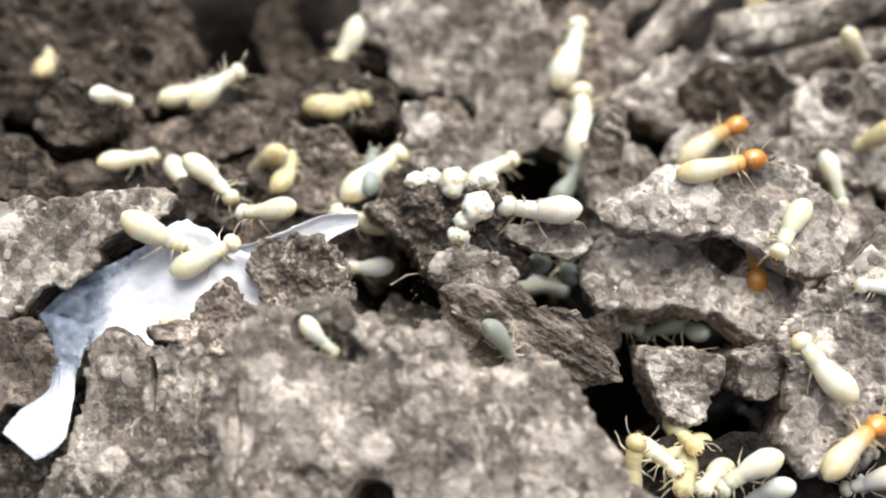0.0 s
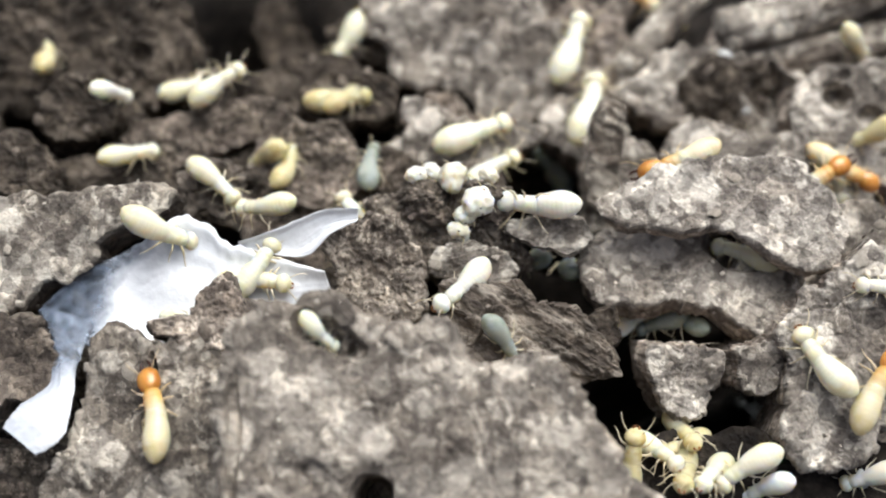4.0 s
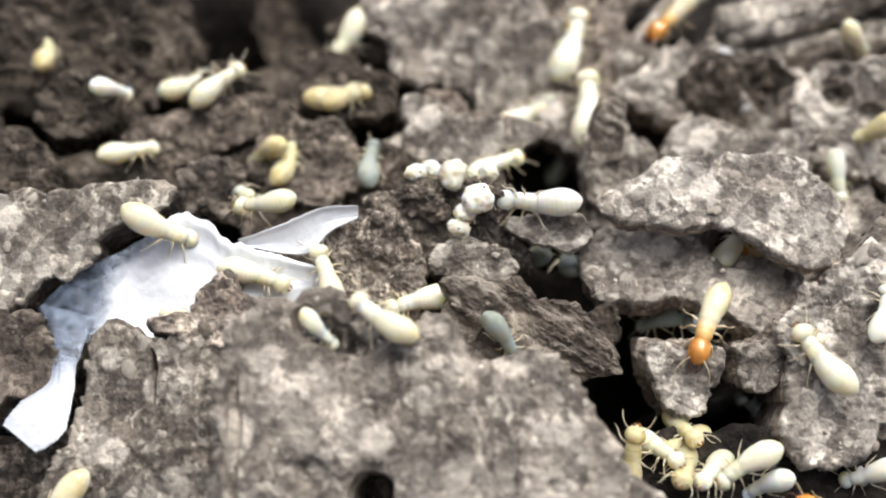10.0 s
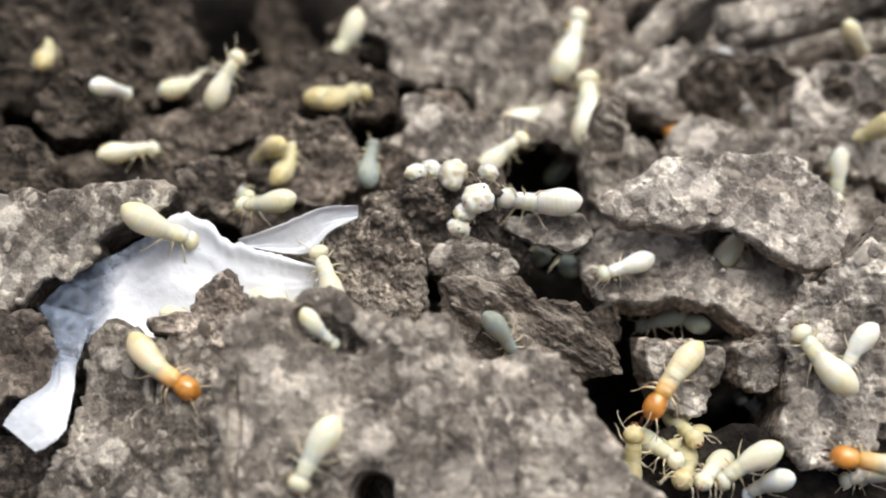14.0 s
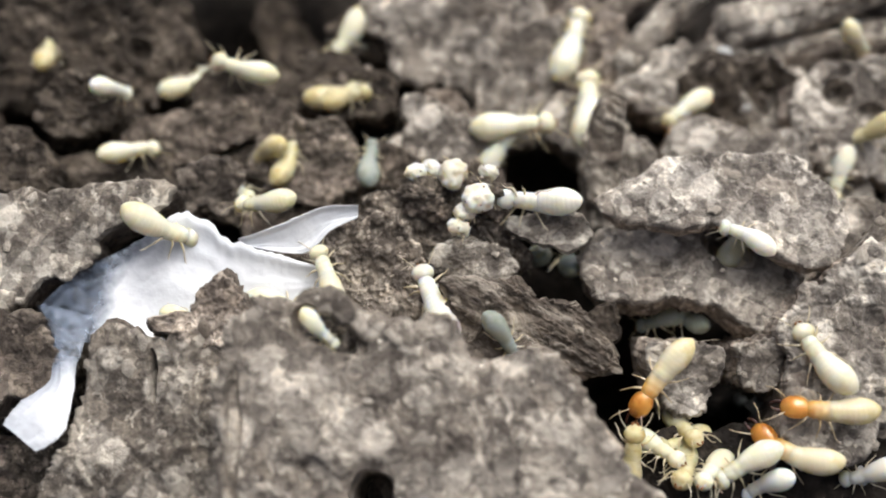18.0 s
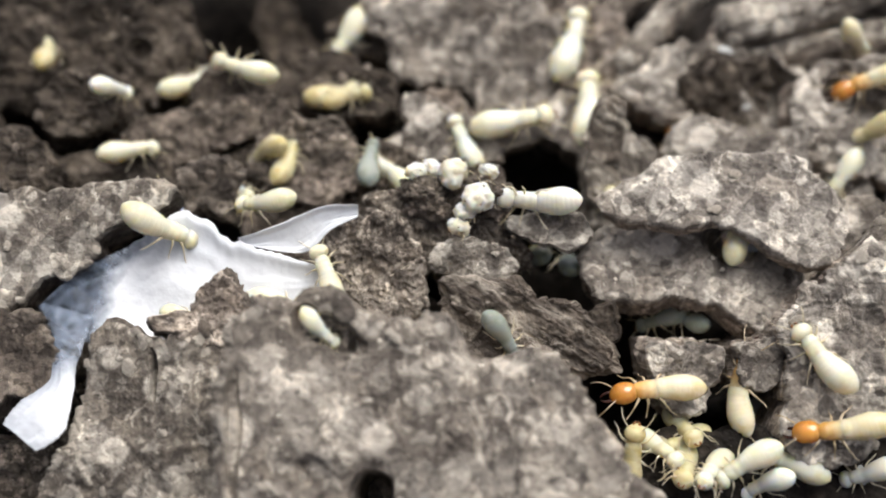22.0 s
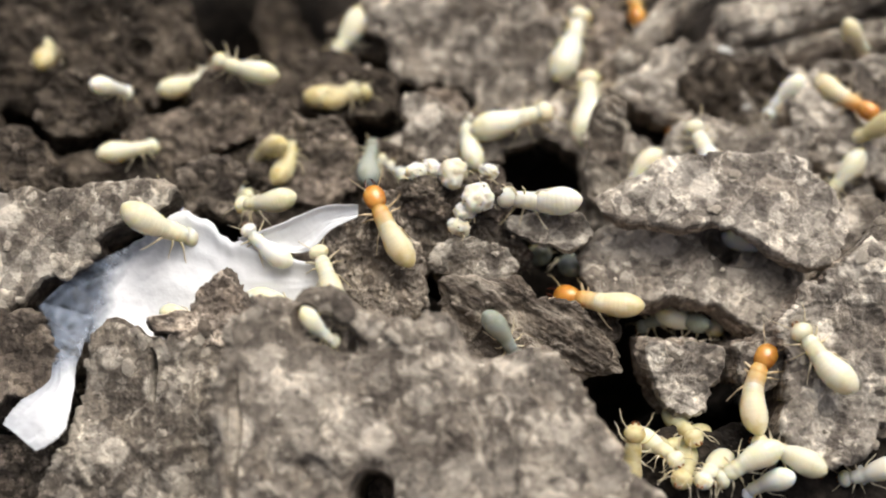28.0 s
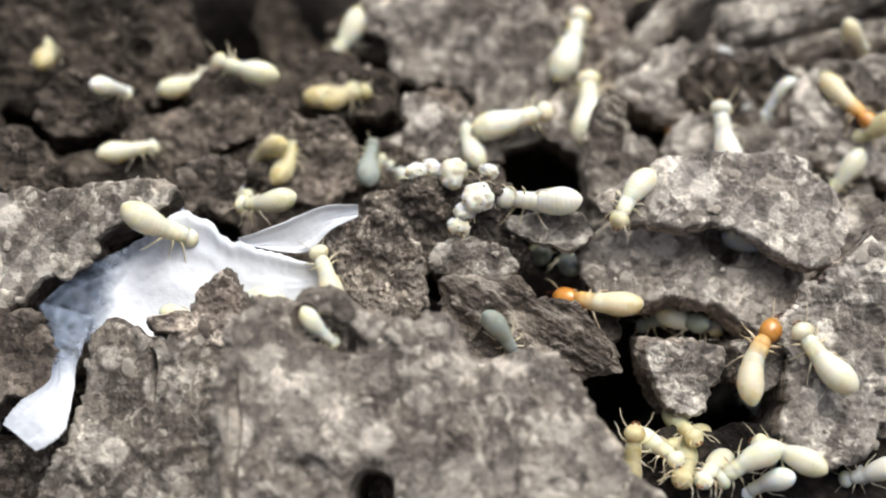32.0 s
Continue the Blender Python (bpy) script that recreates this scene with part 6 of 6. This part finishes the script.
    creep(WALKERS[19], [(0, -9.45, -19.62, 3.72, 5, -12, 107), (3, -9.43, -19.78, 3.59, 1, -16, 107), (3.2, -9.85, -18.04, 4.35, -8, -6, 108), (3.5, -14.41, -12.25, 2.75, -13, -5, 103), (4.5, -15.84, -11.15, 2.27, -9, -11, 109), (5.5, -15.35, -11.43, 2.49, -4, -4, 114), (5.75, -15.64, -10.9, 2.56, -10, -7, 167), (6, -15.93, -10.38, 2.36, -11, 2, -133), (6.25, -15.68, -11.46, 2.27, 7, 10, -102), (6.5, -15.66, -12.57, 2.09, 9, -2, -69), (6.75, -14.87, -13.81, 2.27, 5, 2, -58), (7, -14.22, -14.73, 1.99, 7, 11, -46), (7.2, -13.16, -16.4, 1.42, -1, 2, -46), (7.4, -11.3, -18.87, 4.1, 11, -8, -47), (7.6, -10.35, -18.86, 4.09, 11, 5, 4), (7.8, -9.16, -18.94, 4.08, 14, -9, 53), (8, -8.75, -18.03, 4.44, 4, -10, 94), (8.3, -9.79, -16.91, 4.95, -14, -8, 137), (8.5, -14.12, -13.37, 2.42, -12, -2, 140), (8.8, -16.59, -9.16, 2.58, 24, -12, 102), (9, -14.27, -8.84, 3.58, 2, -15, 81), (9.07, -13.94, -8.89, 3.58, 12, -12, 25), (9.15, -13.74, -8.97, 3.56, 13, 7, -22), (9.3, -13.87, -10.26, 3.33, 7, 3, -85), (9.5, -17.42, -12.24, 1.58, -1, 4, -118), (9.75, -19.33, -14.52, 0.85, -10, 17, -120), (10, -21.25, -16.93, -0.35, -4, 15, -115), (10.3, -20.58, -17.65, -0.57, -6, -2, -147), (10.6, -19.71, -18.35, -0.59, 3, -5, 178), (10.9, -18.73, -18.93, -0.68, -2, 4, 145), (11.2, -17.98, -19.41, -0.63, -2, -10, 114), (11.5, -17.17, -19.93, -0.56, 7, -16, 79), (11.75, -16.85, -18.53, 0.02, -8, -6, 74), (12, -16.74, -16.79, 0.42, -5, -14, 64), (12.25, -16.59, -14.32, 1.44, -7, -13, 78), (12.5, -16.63, -11.55, 1.84, -9, -13, 91), (12.75, -15.91, -10.09, 2.44, 6, -8, 62), (13, -14.77, -8.76, 3.53, 4, -14, 28), (13.5, -14.77, -8.76, 3.52, 5, -11, 33), (13.75, -14.93, -9.27, 3.25, 13, -9, -6), (14, -15.25, -9.83, 2.79, 6, 2, -37), (14.25, -13.63, -11.35, 3.15, 9, 3, -44), (14.5, -11.48, -13.94, 6.31, 14, 5, -52), (14.7, -11.45, -13.82, 6.42, 9, -8, -22), (14.9, -11.47, -13.56, 6.46, 3, -12, 14), (15.1, -11.52, -13.39, 6.5, -7, -6, 58), (15.3, -11.48, -13.01, 6.56, -13, -9, 94), (15.7, -12.48, -10.36, 3.48, 3, -3, 91), (15.9, -12.55, -9.66, 3.55, 3, -1, 89), (16.1, -12.52, -8.88, 3.72, -3, -7, 85), (16.5, -12.5, -7.49, 4.27, -9, -18, 78), (16.9, -10.85, -6.1, 1.48, 0, -0, 51), (17.1, -10.12, -6.94, 0.98, 0, -0, 47), (17.3, -9.39, -7.78, 0.48, 0, -0, 43), (32, -9.39, -7.82, 0.48, 0, -0, 43)])
    creep(WALKERS[20], [(0, -0.19, -20.7, 3.55, -20, -9, 118), (0.33, -0.76, -19.69, 3.66, -13, -10, 120), (0.67, -1.27, -18.73, 4.05, -13, -13, 122), (1, -1.73, -17.82, 4.41, -16, -12, 124), (1.33, -2.18, -16.92, 4.66, -16, -5, 125), (1.67, -2.58, -15.82, 4.86, -28, -5, 127), (2, -3.26, -14.95, 5.61, -15, -13, 130), (2.25, -5.87, -12.84, 6.39, -13, -7, 161), (2.5, -8.34, -10.55, 6.91, -13, 4, -169), (2.8, -10.39, -10.19, 7.23, -11, -1, 165), (2.9, -8.87, -9.24, 7.45, -3, -11, 137), (3, -8.22, -8.18, 7.79, 0, -29, 113), (3.2, -10.51, -3.39, 3.33, -6, -17, 127), (3.5, -11.05, -3.03, 2.39, -8, -6, 145), (3.67, -10.8, -2.82, 2.42, -1, -10, 98), (3.83, -10.48, -3, 2.38, 7, -7, 47), (4, -10.42, -3.46, 2.3, 9, 1, -6), (5.5, -10.55, -3.2, 2.41, 9, 3, -18), (10, -10.44, -3.4, 2.33, 9, 4, -19), (13, -8.9, -5.0, 1.5, 9, 1, -21), (32, -8.9, -5.05, 1.5, 9, 1, -21)])
    creep(WALKERS[21], [(0, -16.89, 6.83, -3.02, -0, -0, -54), (1, -17.42, 7.8, -2.94, 0, 20, -72), (1.5, -18.98, 7.26, -2.7, -4, 7, -93), (2, -20.55, 7.24, -2.69, 4, 8, -119), (2.2, -22, 6.3, -3.16, -5, 4, -119), (2.4, -20.72, 0.44, 4.15, -7, 7, -123), (2.6, -21.93, -0.29, 3.6, -5, 11, -129), (2.8, -23.11, -1.13, 3.14, -3, 9, -131), (3, -24.33, -2.06, 2.88, -10, 6, -131), (3.25, -25.42, -2.6, 2.55, -14, 11, -137), (3.5, -26.44, -3.26, 2.2, -9, 13, -142), (3.75, -27.57, -3.82, 1.77, -12, 13, -146), (4, -31.13, -1.67, -4.02, -10, 9, -144), (32, -31.13, -1.93, -4.05, -9, 5, -142)])
    creep(WALKERS[22], [(0, -5.85, 3.76, -2.02, 0, -0, 155), (3.5, -5.75, 3.63, -1.52, 0, -0, 132), (7, -5.65, 3.71, -1.02, 0, -0, 111), (8, -6.36, 6.26, -3.48, -19, -24, 159), (8.17, -6.49, 5.64, -3.72, -26, -7, -154), (8.33, -6.1, 5.22, -4.08, -8, 12, -112), (8.5, -4.94, -0.1, 4.22, 14, 17, -66), (9, -4.13, -0.53, 3.89, 12, 19, -42), (9.25, -3.92, -1.73, 3.48, -4, 12, -87), (9.5, -3.64, -2.36, 2.99, -12, 19, -132), (9.75, -4.09, -3.81, 2.06, -15, -5, -171), (10, -3.54, -8.6, 7.73, -10, 1, 138), (10.2, -5.21, -8.08, 8.34, 9, -11, 138), (10.4, -6.44, -7.33, 8.49, 2, 1, 131), (10.6, -8.64, -3.01, 2.55, -11, -5, 129), (10.8, -10.31, -2.11, 2.78, -8, -10, 126), (11, -11.87, -1.19, 3.19, -13, -14, 124), (11.17, -14.65, 6.38, -9.42, -32, 6, 162), (11.33, -14.82, 6.32, -9.32, -19, 27, -157), (11.5, -14.75, 6.41, -9.17, 10, 29, -101), (11.75, -12.17, -2.15, 2.8, 4, 16, -86), (12, -11.99, -3.18, 2.42, 4, 10, -73), (12.5, -10.73, -3.48, 2.35, 6, 7, -49), (13.2, -9.23, -5.92, 0.48, -0, -0, -51), (32, -9.23, -5.99, 0.48, -0, -0, -51)])
    creep(WALKERS[23], [(0, 3.54, -20.88, 3.8, -15, -26, 103), (4.5, 3.3, -20.28, 3.79, -3, -6, 96), (9, 3.11, -19.3, 4.3, -2, -16, 94), (9.25, 2.48, -15.46, 5.63, 7, -13, 97), (9.5, 1.98, -11.67, 6.97, 7, -1, 100), (9.75, -0.15, -9.78, 7.56, 2, -16, 152), (10, -1.95, -4.48, 1.29, -15, 1, -163), (10.25, -1.6, -4.62, 1.12, -12, -2, 175), (10.5, -1.34, -4.65, 1.12, -18, -19, 160), (11, -0.28, -8.71, 7.8, -5, -6, 113), (12.2, -0.27, -8.87, 7.79, -1, -6, 106), (12.35, 1.23, -6.66, 2.14, -14, 0, 145), (12.5, 2.76, -7.42, 2.1, -14, 8, -172), (13, 2.31, -7.37, 2.08, -13, 9, 179), (13.25, 0.84, -7.11, 2.08, -9, 0, -174), (13.5, -0.54, -9.39, 7.66, -20, 3, -172), (13.75, -4.43, -11.74, 6.77, -4, 6, -142), (14, -6.81, -15.76, 5.48, -10, 20, -119), (14.25, -10.04, -15.82, 5.38, -18, 1, -161), (14.5, -13.53, -14.57, 1.93, -12, -5, 154), (14.75, -14.03, -15.56, 1.62, -16, -5, 175), (15, -14.36, -16.75, 1.33, -6, 2, -166), (15.25, -14.66, -17.72, 0.98, -7, 8, -146), (15.5, -15, -18.6, 0.57, -12, 11, -124), (32, -15.07, -18.68, 0.58, -15, 7, -122)])
    creep(WALKERS[24], [(0, 0.34, -5.43, -2.01, 0, -0, 121), (17, 0.31, -6.45, -1.01, 0, -0, 121), (18, -0.75, -4.17, 1.6, -3, -7, 111), (19, -1.81, -3.13, 1.74, -9, -3, 126), (19.25, -2.32, -3.99, 1.4, -5, -12, 127), (19.5, -2.42, -8.76, 8.01, 8, 7, 123), (20.3, -3.17, -5.51, -1.01, 0, -0, 91), (32, -3.17, -5.51, -1.01, 0, -0, 91)])
    creep(WALKERS[25], [(0, -21.21, 20.54, -6.02, -0, -0, -15), (19.2, -21.08, 19.67, -6.02, -0, -0, -15), (19.45, -17.82, 16.51, -4.02, -0, -0, -11), (19.7, -14.76, 13.46, -2.02, -0, -0, -8), (20, -11.73, 12.4, -1.23, 7, 2, -3), (20.2, -10.35, 11.49, -1.21, 13, -1, -15), (20.4, -9.25, 10.75, -1.6, 3, 9, -16), (20.6, -7.86, 9.72, -1.35, 10, 9, -26), (20.8, -6.69, 8.83, -1.53, 2, 12, -34), (21, -5.44, 7.98, -1.62, -1, 11, -42), (21.2, -5.28, 7.59, -1.85, -11, 12, -77), (21.4, -4.75, 7.3, -2, 8, 15, -111), (21.6, -4.58, 7.04, -2.08, 2, 7, -146), (21.8, -4.3, 7.4, -2.25, -24, -4, 180), (22, -3.73, 7.17, -2.4, -1, -9, 144), (32, -3.11, 7.32, -2.58, -10, -11, 145)])
    creep(WALKERS[26], [(0, 27.23, 29.5, -3.02, 0, -0, -140), (15.5, 27.03, 28.62, -3.02, 0, -0, -141), (16.5, 21.72, 17.57, -3.15, -17, 11, -164), (16.75, 20.04, 17.25, -3.44, -25, 4, -161), (17, 18.35, 16.39, -3.29, -18, 2, -158), (17.5, 17.33, 14.64, -3.45, -19, 3, -148), (18, 16.34, 12.85, -3.61, -13, -0, -140), (19, 16.51, 12.57, -3.7, -8, -2, -119), (19.5, 15.05, 9.74, -1.35, 6, 10, -109), (20, 14.03, 9.1, -1.85, -2, 10, -99), (21.5, 12.61, 4.94, -1.02, 0, -0, -101), (21.87, 11.93, 4.53, -1.02, 0, -0, -146), (22.23, 11.53, 4.39, -1.02, 0, -0, 155), (22.6, 10.81, 1.49, 2.93, 6, 2, 101), (23.3, 10.56, 2.28, 3.05, 2, -1, 89), (23.4, 9.83, 1.92, 3.1, 5, -4, 143), (23.5, 9.56, 1.28, 3.09, 0, -3, -155), (23.6, 9.65, 0.88, 3.05, 2, 2, -108), (24, 9.47, -0.03, 1.71, 3, 13, -80), (24.25, 10.74, -0.97, 1.01, 1, 5, -71), (24.5, 12.02, -2.02, 0.81, 10, 7, -59), (24.75, 11.77, -2.71, 0.57, 14, 5, -38), (25, 11.38, -3.35, 0.25, 15, 6, -16), (26, 15.8, -3.74, -3.52, -0, -0, -16), (32, 15.8, -3.74, -3.52, -0, -0, -16)])
    creep(WALKERS[27], [(0, 23.61, 29.02, -3.02, 0, -0, -157), (22, 23.43, 28.01, -3.02, 0, -0, -157), (24, 21.11, 17.88, -2.98, -22, 6, -176), (24.67, 20.18, 16.97, -3.63, -16, 8, -159), (25.33, 19.18, 15.66, -3.72, -10, 6, -141), (26, 18.18, 14.4, -3.66, -12, 5, -125), (26.38, 16.91, 13.09, -3.85, -12, 10, -126), (26.75, 15, 9.75, -1.28, -10, 10, -125), (27.12, 14.05, 8.8, -1.9, 2, 14, -126), (27.5, 12.92, 8.24, -2.93, -11, 14, -126), (28, 12.74, 7.11, -3.6, -8, 20, -122), (28.5, 11.21, 1.23, 2.82, 1, 4, -116), (29, 10.89, 1.01, 2.91, -1, -2, -120), (32, 10.93, 1.14, 2.82, -3, 3, -118)])
    creep(WALKERS[28], [(0, 31.36, 29.08, -3.02, 0, -0, -157), (25, 31.13, 28.13, -3.02, 0, -0, -157), (27, 22.13, 14.91, -4.9, -33, 9, -155), (27.25, 20.05, 13.26, -5.38, -22, 5, -161), (27.5, 16.87, 8.61, -1.59, -7, 2, -168), (27.9, 16.91, 8.28, -1.88, -8, -5, 138), (28.1, 17.34, 8.88, -1.58, 5, -17, 79), (28.3, 17.78, 8.98, -1.55, 14, -4, 20), (28.65, 19.39, 9.15, -1.33, 18, -9, 8), (29, 22.39, 12.53, -5.58, 24, -15, -5), (30, 20.52, 11.02, -3.59, 12, 13, 45), (30.5, 19.48, 9.57, -1.12, 9, -16, 58), (31, 18.92, 9.59, -1.2, 1, -21, 81), (32, 18.48, 9.68, -1.2, -6, -18, 94)])
    creep(WALKERS[29], [(0, 28.47, 29.12, -3.01, 0, -0, -148), (26, 28.26, 28.15, -3.01, 0, -0, -149), (27.5, 23.08, 12.58, -2.01, 14, 35, -139), (32, 23.51, 14.67, -4.8, -4, 40, -132)])
    creep(WALKERS[30], [(0, 21.38, -10.51, -7.02, 0, -0, 144), (16.5, 21.02, -11.43, -6.02, 0, -0, 144), (18, 19.49, -12.97, -0.41, -26, 3, 146), (18.5, 18.96, -12.82, -0.92, -22, -4, 123), (19, 18.04, -12.66, -1.05, -2, -18, 104), (19.25, 17.3, -12, -0.55, 7, -7, 86), (19.5, 20.05, -5.5, -12.78, 12, -39, 79), (19.75, 19.38, -7.94, -5.43, -33, -30, 63), (20, 17.88, -9.34, 0.28, 13, -16, 51), (21, 16.31, -10.51, 1.58, 0, -0, 18), (21.5, 16.52, -10.13, 1.38, 0, -0, 46), (22, 17.64, -8.69, -0.48, -28, -33, 77), (23, 17.57, -8.88, -0.11, -23, -27, 103), (24, 17.36, -8.82, 0.15, -14, -22, 94), (25, 18.11, -9.07, 0.42, -22, -19, 123), (26.5, 18, -9.07, 0.4, -8, -21, 96), (28, 17.93, -9.06, 0.42, -1, -18, 69), (29, 17.88, -8.87, 0.57, -2, -21, 95), (30, 18.09, -8.88, 0.57, -4, -21, 99), (31, 18.11, -8.57, 0.81, 1, -19, 84), (32, 17.98, -7.67, 1.3, 5, -16, 59)])
    creep(WALKERS[31], [(0, 20.18, -13.18, -4.02, 0, -0, 170), (21, 20.12, -13.74, -4.02, 0, -0, 170), (22.5, 19.2, -12.96, -0.62, -25, 11, 151), (32, 19.13, -12.87, -0.55, -26, 9, 154)])
    creep(WALKERS[32], [(0, -6.2, -5.2, -1.4, 0, 0, 150), (17.9, -6.2, -5.2, -1.4, 0, 0, 150), (18.25, -6.85, -3.18, 1.2, 0, 0, 130), (18.45, -7.55, -2.38, 3.2, 0, -8, 150), (18.7, -10.37, -0.99, 3.9, 0, 0, 170), (19.0, -12.53, -0.76, 3.9, 0, -4, 150), (19.2, -14.64, 0.4, 3.9, 0, 0, 142), (19.4, -15.9, 2.4, 1.2, 0, 15, 130), (19.7, -17.6, 3.4, -1.5, 0, 0, 130), (32, -17.6, 3.4, -1.5, 0, 0, 130)])


motions()
